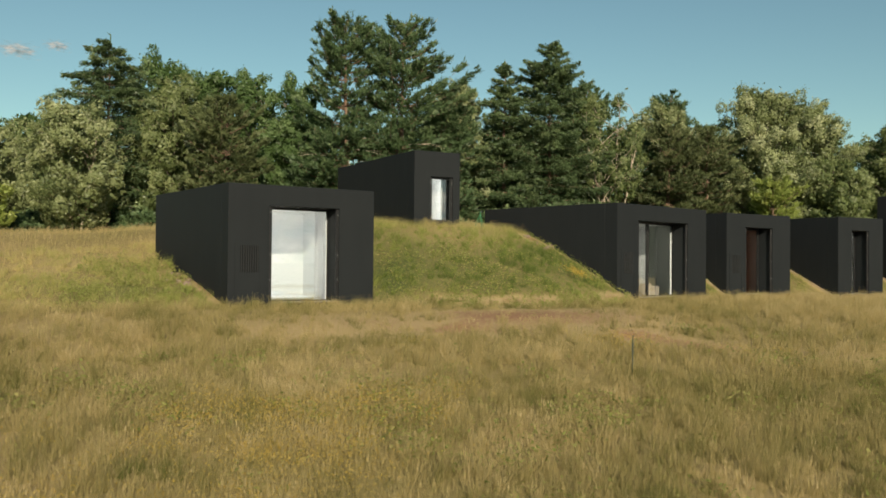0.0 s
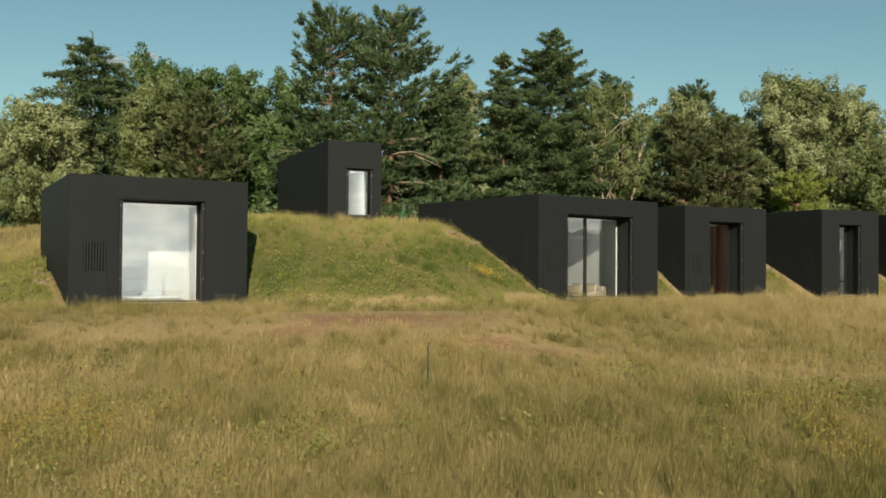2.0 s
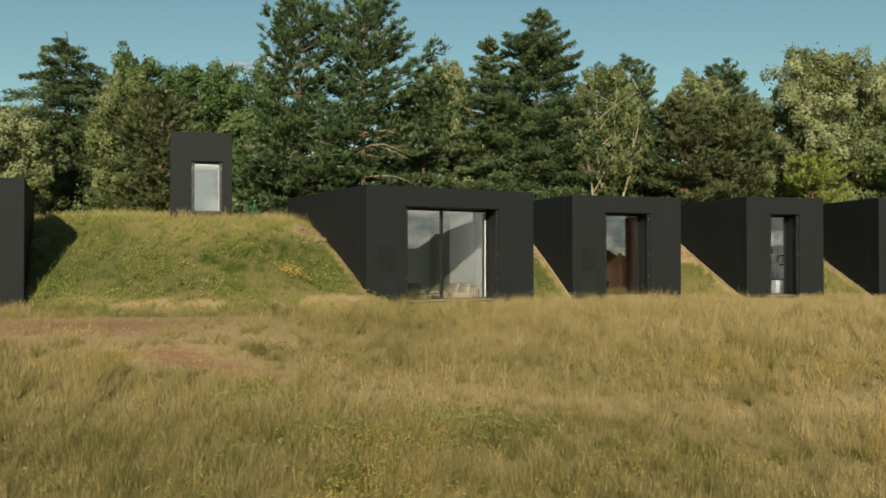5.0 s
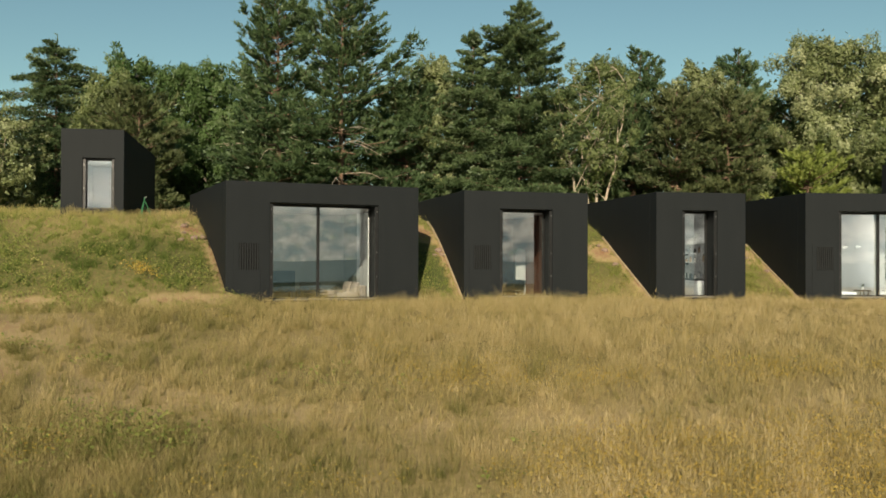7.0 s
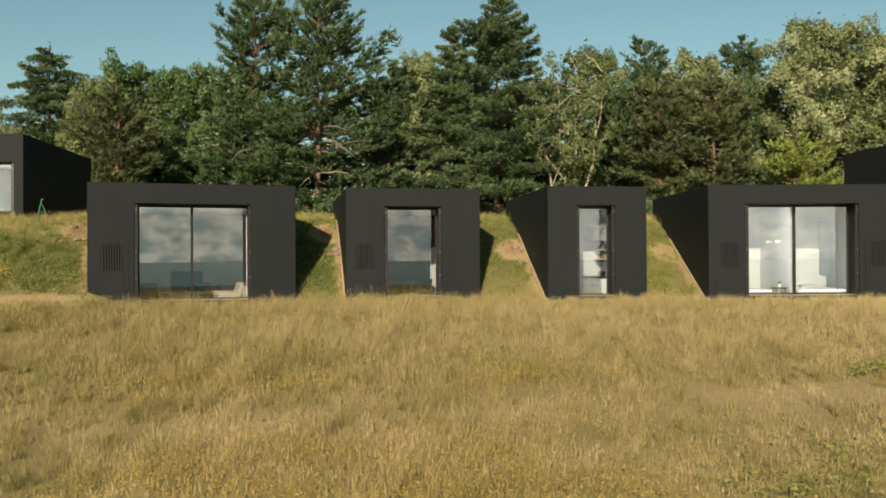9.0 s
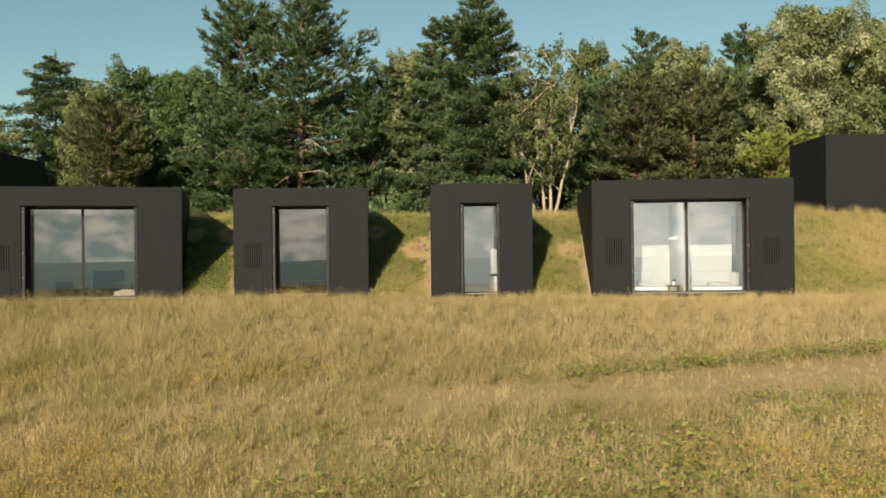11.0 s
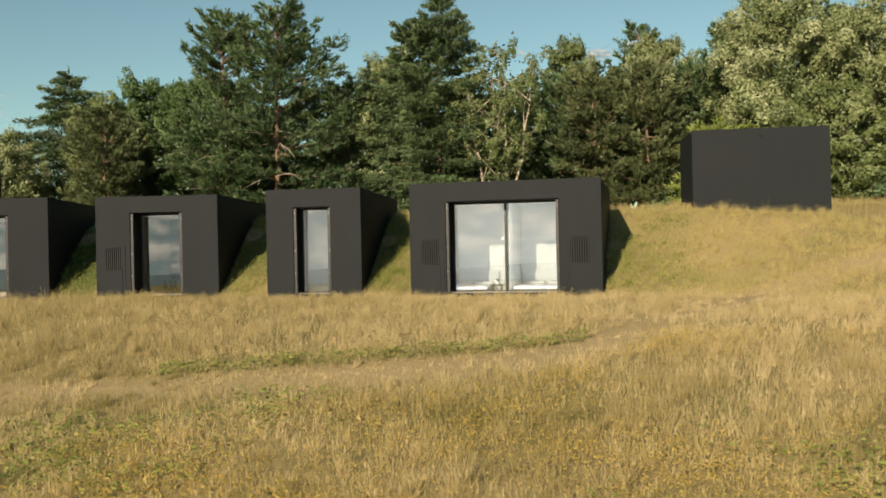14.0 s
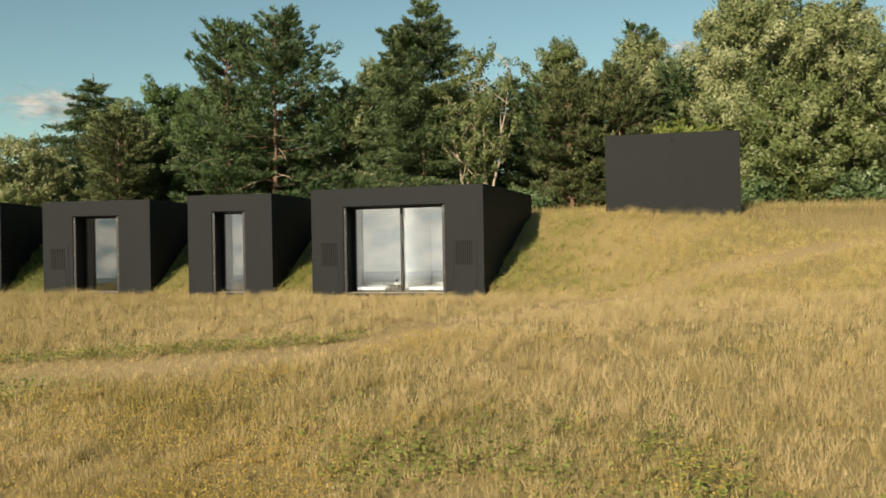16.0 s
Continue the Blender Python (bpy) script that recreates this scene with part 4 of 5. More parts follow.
def foliage(C, A, L, S, tone, k, leaf, rng, centre, shag=0.20, back=-0.35, slim=0.75):
    """Leaves on the shells of leafy clumps: centres C, long axes A, half-lengths L, half-widths S; k leaves a square metre of shell."""
    area = 9.0 * L * S
    n = int(area.sum() * k)
    ci = rng.choice(len(C), n, p=area / area.sum())
    u = unit(rng.normal(size=(n, 3)))
    away = unit(C - centre)
    seen = (u * (away[ci] * 0.7 + [0, 0, 0.45])).sum(1) > rng.uniform(back - 0.25, back + 0.25, n)
    ci, u = ci[seen], u[seen]
    n = len(ci)
    along = (u * A[ci]).sum(1)[:, None]
    rad = (rng.uniform(0.45, 1.0, n) ** 0.4 * (1 + shag * np.abs(rng.normal(size=n)) * (rng.rand(n) < 0.4)))[:, None]
    off = (A[ci] * along * L[ci][:, None] + (u - A[ci] * along) * S[ci][:, None]) * rad
    p = C[ci] + off
    N = unit(u + 0.30 * away[ci] + rng.normal(size=(n, 3)) * 0.34 + [0, 0, 0.1])
    D = unit(np.cross(N, rng.normal(size=(n, 3))) + 0.5 * A[ci] + 0.2 * u)
    size = leaf * rng.uniform(0.6, 1.35, n)
    # upper and outer leaves lighter, inner ones darker: light put into the tone
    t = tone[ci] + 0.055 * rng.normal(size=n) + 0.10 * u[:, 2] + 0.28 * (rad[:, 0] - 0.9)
    return p, D, N, size, size * slim * rng.uniform(0.75, 1.2, n), t


def broadleaf(x, y, top, r, mat, seed, label, bark=None, thick=1.0, leaf=0.14, low=0.16, lobes=22, stems=1, lean=0.0, name="broadleaf_tree", lift=0.55, clump=1.0, vary=0.085):
    """A spreading tree: a forked trunk, rising limbs with side branches, and a leafy clump at every branch end."""
    rng = np.random.RandomState(seed)
    H = top - float(ground(x, y)) + 0.1
    m = int(lobes * 1.9)
    f = (np.arange(m) + rng.uniform(0.0, 1.0, m)) / m
    # limb ends: an uneven envelope, bulging to a few sides
    ang = 2.39996 * np.arange(m) + rng.uniform(-0.5, 0.5, m) + seed
    bulge = 1 + 0.16 * np.sin(2 * ang + seed) + 0.12 * np.sin(3 * ang + 5 * f + 2 * seed)
    wide = np.interp(f, [0, 0.12, 0.4, 0.66, 0.85, 1], [0.78, 0.98, 1.04, 0.96, 0.74, 0.30]) * r * bulge * rng.uniform(0.70, 1.06, m)
    ez = low * H + 0.25 + f * (H * (1 - low) - 0.55) + rng.normal(size=m) * 0.12
    E = np.stack([np.cos(ang) * wide * 0.92 + lean * ez / H, np.sin(ang) * wide * 0.92, ez], 1)
    sz = np.maximum(0.08 * H, np.minimum(ez - lift * wide - 0.1, 0.84 * H))
    B0 = np.stack([lean * sz / H, 0 * sz, sz], 1)
    # leafy clumps along the outer part of every limb
    k = 8
    q = np.concatenate([np.full((m, 1), 1.0), rng.uniform(0.38, 1.0, (m, k - 1))], 1)
    bow = np.sin(q * math.pi) * (0.10 * wide)[:, None]
    C = B0[:, None] + (E - B0)[:, None] * q[..., None]
    C[..., 2] += bow
    ld = unit(E - B0)
    sd = unit(np.cross(ld, [0, 0, 1.0]))
    side = rng.uniform(-1, 1, (m, k)) * (0.16 + 0.30 * np.sin(q * 2.7)) * (0.35 + 0.5 * wide)[:, None]
    side[:, 0] *= 0.2
    C = C + sd[:, None] * side[..., None] + rng.normal(size=(m, k, 3)) * [0.16, 0.16, 0.20]
    A = unit(ld[:, None] * 0.7 + sd[:, None] * (side * 0.5)[..., None] + np.array([0, 0, 0.45]) + rng.normal(size=(m, k, 3)) * 0.28)
    cs = (0.22 + 0.105 * r) * clump
    L = (cs * rng.uniform(0.62, 1.25, (m, k))).ravel()
    S = L * rng.uniform(0.50, 0.72, m * k)
    C, A = C.reshape(-1, 3), A.reshape(-1, 3)
    # random clump tone, lighter higher up as light from above put in
    hue = (0.42 + vary * rng.normal(size=(m, 1)) + vary * rng.normal(size=(m, k))).ravel() + 0.08 * (C[:, 2] / H - 0.5)
    mid = np.array([lean * 0.5, 0, H * 0.45])
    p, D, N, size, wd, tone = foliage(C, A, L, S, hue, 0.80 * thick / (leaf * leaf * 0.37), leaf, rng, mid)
    # inner leaves near the limbs, their shade put in as a dark tone
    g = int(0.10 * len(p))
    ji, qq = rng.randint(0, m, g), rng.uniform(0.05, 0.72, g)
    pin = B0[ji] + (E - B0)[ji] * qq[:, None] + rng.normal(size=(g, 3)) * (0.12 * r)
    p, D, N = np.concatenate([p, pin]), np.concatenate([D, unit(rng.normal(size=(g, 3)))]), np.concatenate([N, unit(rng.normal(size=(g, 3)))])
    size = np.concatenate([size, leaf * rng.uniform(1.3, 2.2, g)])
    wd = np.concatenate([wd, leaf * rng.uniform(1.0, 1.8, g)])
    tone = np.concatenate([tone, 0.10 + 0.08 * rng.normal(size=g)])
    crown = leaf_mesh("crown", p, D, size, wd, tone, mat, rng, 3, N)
    w = Wood()
    tr = 0.020 * H * (0.44 if stems > 1 else 1)
    trunks = []
    for s in range(stems):
        z = np.linspace(-0.2, H * 0.86, 8)
        bend = np.cumsum(rng.normal(size=(8, 2)) * (0.09 if stems > 1 else 0.05), 0)
        fan = (s - (stems - 1) / 2) * r * 0.42 if stems > 1 else 0
        px = lean * z / H + fan * np.linspace(0, 1, 8) ** 0.8 + bend[:, 0] + (s - (stems - 1) / 2) * 0.16
        py = bend[:, 1] + (0.12 * (s % 2) if stems > 1 else 0)
        w.tube(np.stack([px, py, z], 1), tr * np.array([1.2, 0.95, 0.82, 0.68, 0.54, 0.40, 0.26, 0.08]), 9)
        trunks.append((px, py, z))
    for i in range(m):
        px, py, z = trunks[i % stems]
        p0 = np.array([np.interp(sz[i], z, px), np.interp(sz[i], z, py), sz[i]])
        q1 = (p0 * 0.6 + E[i] * 0.4) + [0, 0, 0.07 * r] + rng.normal(size=3) * 0.10
        w.tube([p0, (p0 + q1) / 2, q1, E[i]], tr * np.array([0.40, 0.32, 0.22, 0.05]), 5)
        for j in range(1, 4):
            c = C[i * k + j]
            w.tube([q1, (q1 + c) / 2 + rng.normal(size=3) * 0.06, c], tr * np.array([0.14, 0.10, 0.03]), 4)
    return finish_tree(name, x, y, w, bark or BARK_GREY, crown, label)


def spruce(x, y, top, r, mat, seed, label, droop=0.35, gap=0.42, dense=1.0, low=0.6, profile=(1.0, 0.95, 0.72, 0.42, 0.05), rough=0.30, name="spruce_tree"):
    """A conifer of uneven whorls: boughs that sag and lift at the tips, hung with fine sprays."""
    rng = np.random.RandomState(seed)
    H = top - float(ground(x, y)) + 0.1
    w = Wood()
    zt = np.linspace(-0.2, H, 8)
    w.tube(np.stack([rng.normal(size=8) * 0.03, rng.normal(size=8) * 0.03, zt], 1), np.linspace(0.014 * H, 0.012, 8), 8)
    C, A, L, T = [], [], [], []
    z = low
    while z < H - 0.15:
        f = (z - low) / (H - low)
        reach = r * np.interp(f, [0, 0.3, 0.6, 0.8, 1.0], profile) + 0.10
        k = int(rng.randint(6, 9)) if f < 0.85 else 5
        a0 = rng.uniform(0, 6.28)
        for j in range(k):
            a = a0 + 6.283 * (j + rng.uniform(-0.35, 0.35)) / k
            ln = reach * (1 + rough * rng.uniform(-1.3, 0.75))
            if rng.rand() < 0.10:
                continue
            dirh = np.array([math.cos(a), math.sin(a), 0])
            sd = np.array([-math.sin(a), math.cos(a), 0])
            s = np.linspace(0, 1, 6)
            up = 0.05 + 0.55 * f ** 1.5 + rng.uniform(-0.12, 0.12)
            zz = z + rng.uniform(-0.5, 0.5) * gap
            pts = dirh * (s * ln)[:, None] + np.array([0, 0, 1]) * (zz + ln * (up * s - droop * s * s + 0.20 * s ** 3))[:, None]
            w.tube(pts[[0, 2, 5]], [0.03 * (1 - f) + 0.012, 0.018, 0.005], 4)
            m = max(6, int((ln + 0.3) * 58 * dense))
            q = rng.uniform(0.10, 1.0, m) ** 0.75
            base = np.stack([np.interp(q, s, pts[:, i]) for i in range(3)], 1)
            spread = rng.uniform(-1, 1, m) * np.minimum(1.12 - q, 0.75) * (0.42 * ln + 0.12)
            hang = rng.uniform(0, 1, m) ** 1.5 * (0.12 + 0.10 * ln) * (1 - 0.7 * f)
            C.append(base + sd * spread[:, None] - np.array([0, 0, 1]) * hang[:, None])
            A.append(unit(dirh * rng.uniform(0.3, 1.0, (m, 1)) + sd * np.sign(spread)[:, None] * rng.uniform(0.1, 0.8, (m, 1)) + np.array([0, 0, 1]) * rng.uniform(-0.75, 0.25 + 0.5 * f, (m, 1))))
            L.append(rng.uniform(0.16, 0.34, m))
            # tips lighter, sprays hanging under a bough darker: its shade put into tone
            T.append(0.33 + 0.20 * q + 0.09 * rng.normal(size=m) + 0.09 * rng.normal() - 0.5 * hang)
        z += gap * rng.uniform(0.6, 1.3) * (1.1 - 0.35 * f)
    C.append(np.array([[0, 0, H - 0.1 * i] for i in range(5)]))
    A.append(np.tile([[0, 0, 1.0]], (5, 1)))
    L.append(np.full(5, 0.35))
    T.append(np.full(5, 0.5))
    C, A, L, T = (np.concatenate(v) for v in (C, A, L, T))
    C2, A2 = C + rng.normal(size=C.shape) * 0.07, unit(A + rng.normal(size=A.shape) * 0.5)
    n = 2 * len(C)
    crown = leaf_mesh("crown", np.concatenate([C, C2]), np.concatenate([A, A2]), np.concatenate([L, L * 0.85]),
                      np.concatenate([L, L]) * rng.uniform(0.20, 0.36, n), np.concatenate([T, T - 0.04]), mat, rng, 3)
    return finish_tree(name, x, y, w, BARK_PINE, crown, label)


FULL = (0.9, 1.0, 1.0, 0.95, 0.86, 0.66, 0.16)
TIERED = (0.86, 1.0, 0.98, 0.60, 0.60, 0.48, 0.16)      # wide below, a waist, then a narrow upper crown


def pine(x, y, top, r, mat, seed, label, low=0.12, gap=0.5, spread=1.0, tufts=48, lean=0.0, shape=FULL, climb=0.55, arm=None, name="pine_tree"):
    """A white pine: level boughs in plates below, climbing boughs above, brushes of long needles at every twig end."""
    rng = np.random.RandomState(seed)
    H = top - float(ground(x, y)) + 0.1
    w = Wood()
    zt = np.linspace(-0.2, H - 0.15, 9)
    bx, by = np.cumsum(rng.normal(size=9)) * 0.05 + lean * zt / H, np.cumsum(rng.normal(size=9)) * 0.05
    w.tube(np.stack([bx, by, zt], 1), np.linspace(0.0145 * H, 0.02, 9), 9)
    C, A, L, T = [], [], [], []
    z = low * H
    while z < H - 0.15:
        f = (z - low * H) / (H * (1 - low))
        prof = np.interp(f, [0, 0.12, 0.42, 0.56, 0.70, 0.86, 1.0], shape)
        for j in range(int(rng.randint(5, 9))):
            if rng.rand() < 0.08:
                continue
            a = rng.uniform(0, 6.283)
            ln = r * prof * rng.uniform(0.40, 1.08) * spread + 0.12
            if arm and j == 0 and abs(f - arm) < 0.09:          # a long bough standing out to one side
                a, ln = rng.uniform(-0.35, 0.15), r * rng.uniform(0.85, 1.12)
            dirh = np.array([math.cos(a), math.sin(a), 0])
            sd = np.array([-math.sin(a), math.cos(a), 0])
            s = np.linspace(0, 1, 6)
            rise = rng.uniform(-0.16, 0.10) + climb * np.clip((f - 0.25) / 0.6, 0, 1.3)
            o = np.array([np.interp(z, zt, bx), np.interp(z, zt, by), 0])
            z0 = z - rise * ln * 0.5
            pts = o + dirh * (s * ln)[:, None] + sd * (0.1 * ln * np.sin(s * 3 + a))[:, None] + np.array([0, 0, 1]) * (z0 + ln * (rise * s + 0.14 * s ** 3 - 0.07 * np.sin(3.1 * s)))[:, None]
            w.tube(pts[[0, 1, 3, 5]], np.array([0.05, 0.036, 0.022, 0.007]) * (1.2 - 0.7 * f), 4)
            m = max(4, int(ln / 0.165 * tufts / 48))
            q = rng.uniform(0.12, 1.0, m) ** 0.75
            q[0] = 0.98
            cen = np.stack([np.interp(q, s, pts[:, i]) for i in range(3)], 1)
            off = rng.uniform(-1, 1, m) * np.sin(q * 2.55) * (0.34 * ln + 0.14)
            cen += sd * off[:, None] + np.array([0, 0, 1]) * (rng.uniform(-0.02, 0.14, m) + 0.10 * np.abs(off))[:, None]
            C.append(cen)
            A.append(unit(dirh * rng.uniform(0.5, 1.0, (m, 1)) + sd * (np.sign(off) * rng.uniform(0.1, 0.7, m))[:, None] + np.array([0, 0, 1]) * (rng.uniform(0.0, 0.4, m) + rise * 0.7)[:, None]))
            L.append(rng.uniform(0.22, 0.40, m) * (1 - 0.2 * f))
            T.append(0.36 + 0.09 * rng.normal() + 0.07 * rng.normal(size=m) + 0.08 * f)
        z += gap * rng.uniform(0.5, 1.3) * (1.0 - 0.15 * f)
    C, A, L, T = (np.concatenate(v) for v in (C, A, L, T))
    # needles spring forward and outward from each twig end
    k = 22
    n = len(C) * k
    g = rng.normal(size=(len(C), k, 3))
    q = rng.uniform(-0.7, 0.9, (len(C), k))
    fan = unit(g - A[:, None] * (g * A[:, None]).sum(2, keepdims=True))
    base = C[:, None] + A[:, None] * (q * L[:, None])[..., None] + fan * (np.abs(rng.normal(size=(len(C), k))) * (L * 0.50)[:, None])[..., None] * [1, 1, 0.7]
    D = unit(A[:, None] * rng.uniform(0.3, 1.1, (len(C), k, 1)) + fan * rng.uniform(0.3, 0.9, (len(C), k, 1)) + [0, 0, 0.25])
    # needles fanning upward lighter, those beneath darker: light put into the tone
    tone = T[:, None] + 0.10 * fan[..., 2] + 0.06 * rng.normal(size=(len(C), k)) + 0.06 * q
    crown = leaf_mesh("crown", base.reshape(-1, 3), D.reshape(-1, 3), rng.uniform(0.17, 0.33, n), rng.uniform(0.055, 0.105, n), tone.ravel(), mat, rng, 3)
    o = finish_tree(name, x, y, w, BARK_PINE, crown, label)
    for i in range(7 if r > 3.2 else 0):
        a, z0, ln = rng.uniform(3.4, 6.0), rng.uniform(0.12, 0.5) * H, r * rng.uniform(0.7, 1.0)
        s = np.linspace(0, 1, 5)
        pts = np.stack([np.interp(z0, zt, bx) + np.cos(a) * ln * s, np.interp(z0, zt, by) + np.sin(a) * ln * s, z0 + ln * (0.10 * s - rng.uniform(0.1, 0.4) * s * s) + 0.05 * np.sin(7 * s + i)], 1)
        bough = Wood()
        bough.tube(pts, [0.04, 0.034, 0.026, 0.016, 0.005], 5)
        tip = pts[3] + rng.normal(size=3) * [0.4, 0.4, 0.15]
        bough.tube([pts[2], (pts[2] + tip) / 2 + [0, 0, 0.06], tip], [0.018, 0.012, 0.004], 4)
        c = new("dead_bough", bough.mesh("dead_bough", BARK_PALE))
        c.parent = o
    return o


# front of the wood, from the apple tree to the big maples
broadleaf(-6.9, 46.6, 9.2, 3.3, LEAF_PALE, 11, "old apple tree with pale crooked limbs", BARK_PALE, 0.85, 0.13, 0.16, 22, 2, name="apple_tree", lift=0.35, clump=0.85)
broadleaf(-11.4, 46.0, 5.4, 1.9, LEAF_LIME, 12, "yellow-green young tree at the meadow edge", None, 1.0, 0.15, 0.03, 14, name="young_tree")
broadleaf(-12.4, 53.0, 9.0, 3.4, LEAF_PALE, 13, "light green tree at the end of the wood", None, 0.9, 0.15, 0.06)
spruce(-5.6, 51.6, 14.0, 3.7, NEEDLE_DARK, 14, "tall dark spruce with drooping boughs", 0.52, 0.46, 0.8, 0.6, (1.0, 1.0, 0.84, 0.56, 0.06), 0.34)
broadleaf(-2.9, 55.6, 14.1, 2.8, LEAF, 15, "dark green broadleaf tree in the wood", lift=0.7)
broadleaf(-0.3, 56.2, 13.4, 2.9, LEAF, 16, "tall rounded green tree in the wood", lift=0.7)
broadleaf(-2.0, 50.8, 11.5, 2.7, LEAF_OLIVE, 17, "lighter maple in front of the wood", leaf=0.13)
pine(0.6, 47.6, 9.9, 2.6, NEEDLE_RUST, 18, "brownish half-dead pine by the wood", 0.03, 0.34, 1.0, 44)
broadleaf(2.5, 54.6, 13.2, 3.0, LEAF, 19, "dense dark green broadleaf tree", lift=0.7)
broadleaf(5.3, 53.8, 12.6, 2.5, LEAF, 20, "green tree beside the tall pines", lift=0.7)
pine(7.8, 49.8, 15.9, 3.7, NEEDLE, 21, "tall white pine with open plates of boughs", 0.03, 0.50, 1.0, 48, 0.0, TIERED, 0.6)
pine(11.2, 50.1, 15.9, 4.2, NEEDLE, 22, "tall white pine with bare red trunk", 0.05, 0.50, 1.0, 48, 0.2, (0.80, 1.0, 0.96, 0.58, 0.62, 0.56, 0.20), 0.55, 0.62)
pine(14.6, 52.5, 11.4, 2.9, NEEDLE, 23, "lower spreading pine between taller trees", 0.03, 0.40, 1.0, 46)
broadleaf(16.0, 54.8, 13.3, 2.9, LEAF_PALE, 24, "silvery green maple among the conifers", leaf=0.13)
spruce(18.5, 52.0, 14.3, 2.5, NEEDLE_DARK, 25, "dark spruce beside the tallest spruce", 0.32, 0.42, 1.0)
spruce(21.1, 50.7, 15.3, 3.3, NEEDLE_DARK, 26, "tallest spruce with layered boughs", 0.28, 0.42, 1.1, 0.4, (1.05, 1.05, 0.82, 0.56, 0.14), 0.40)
broadleaf(25.0, 49.6, 12.2, 2.5, LEAF_OLIVE, 27, "thin birch with several pale bare stems", BARK_PALE, 0.72, 0.12, 0.37, 13, 4, name="birch_tree", lift=1.1, clump=0.75)
broadleaf(26.9, 58.0, 14.2, 2.8, LEAF_OLIVE, 45, "light olive-green tree rising behind the birch", None, 0.9, 0.14, 0.10, 20, lift=0.7)
pine(27.8, 53.5, 10.6, 2.4, NEEDLE, 28, "mid-sized green pine in the wood", 0.04, 0.38, 1.0, 46)
pine(30.0, 64.5, 15.9, 2.2, NEEDLE, 29, "far pine rising over the wood", 0.3, 0.5)
pine(29.8, 50.8, 10.6, 2.4, NEEDLE_RUST, 30, "brownish red pine with bare lower trunk", 0.10, 0.36, 1.0, 44)
pine(32.6, 50.6, 10.2, 2.4, NEEDLE_RUST, 31, "dull brown-green red pine", 0.08, 0.36, 1.0, 44)
broadleaf(32.4, 56.2, 13.2, 3.0, LEAF_PALE, 32, "silvery tree over the red pines", leaf=0.13)
pine(36.4, 62.0, 15.2, 2.0, NEEDLE, 33, "far narrow pine behind the maples", 0.3, 0.5)
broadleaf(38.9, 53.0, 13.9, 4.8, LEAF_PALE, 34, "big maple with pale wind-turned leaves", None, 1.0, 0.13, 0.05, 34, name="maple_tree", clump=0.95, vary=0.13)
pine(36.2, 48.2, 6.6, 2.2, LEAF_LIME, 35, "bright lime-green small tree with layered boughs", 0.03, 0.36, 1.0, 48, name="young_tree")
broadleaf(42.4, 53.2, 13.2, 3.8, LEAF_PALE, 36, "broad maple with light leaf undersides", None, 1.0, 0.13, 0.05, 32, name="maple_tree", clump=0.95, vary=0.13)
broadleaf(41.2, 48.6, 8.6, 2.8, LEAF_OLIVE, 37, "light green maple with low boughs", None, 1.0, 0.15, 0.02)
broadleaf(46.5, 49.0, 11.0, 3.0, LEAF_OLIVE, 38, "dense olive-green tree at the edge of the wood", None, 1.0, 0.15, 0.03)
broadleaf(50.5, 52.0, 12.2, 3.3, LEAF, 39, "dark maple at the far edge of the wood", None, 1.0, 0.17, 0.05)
pine(24.0, 55.8, 11.2, 2.6, NEEDLE, 40, "dark pine behind the birch", 0.04, 0.44, 1.0, 40)
pine(35.0, 54.5, 11.2, 2.4, NEEDLE, 41, "dark pine behind the lime-green tree", 0.04, 0.44, 1.0, 40)

# deeper rows of the wood: standing further back, lower than the skyline
deep = [broadleaf(1.0, 60.0, 11.0, 3.0, LEAF, 42, "tree deep in the shade of the wood", None, 0.8, 0.30, 0.02),
        pine(7.0, 58.0, 11.0, 3.2, NEEDLE_DARK, 43, "dark pine deep in the wood", 0.03, 0.6, 1.0, 26)]
rd = random.Random(9)
for i, (x, y) in enumerate(((-8, 58), (-4.5, 61), (5, 59.5), (10.5, 57), (13.5, 60), (17.5, 59), (20.5, 57.5), (23.5, 61), (28, 60.5), (33.5, 59.5), (36.5, 57.5), (40.5, 60),
                            (44.5, 58), (48, 57), (-11, 60), (-15, 56), (53, 58))):
    copy_thing(deep[i % 2], pose(x, y, float(ground(x, y)) - 0.1, 0, 0, rd.uniform(0, 360)))
bush = broadleaf(4.0, 49.0, 4.4, 1.5, NEEDLE, 44, "low dark shrub at the foot of the trees", None, 0.8, 0.17, 0.0, 9, name="shrub")
for i, (x, y) in enumerate(((-9.2, 50.0), (-3.6, 48.6), (34.2, 50.2),
                            (39.4, 47.4), (43.8, 47.2), (49.0, 46.6), (-14, 49), (9.6, 47.8), (13.2, 48.4), (17.0, 48.2), (23.0, 47.8), (28.0, 48.2))):
    copy_thing(bush, pose(x, y, float(ground(x, y)) - 0.15, 0, 0, rd.uniform(0, 360)))

# ---- small things outdoors ----
o = thing("garden_stake", pose(7.38, 13.15, float(ground(7.38, 13.15))), "thin dark green steel stake in the meadow", "stake")
part("rod", rod((0, 0, -0.2), (0.01, 0.01, 0.74), 0.013, 0.013, 8), STAKE, o)
for i in range(4):
    part("lug", soft_box(0.004, 0.03, -0.008, 0.008, 0.3 + 0.15 * i, 0.33 + 0.15 * i, 0.003), STAKE, o)
sx, sy = 8.92, 27.5
o = thing("sprinkler", pose(sx, sy, float(ground(sx, sy))), "green tripod garden sprinkler on the terrace", "sprinkler")
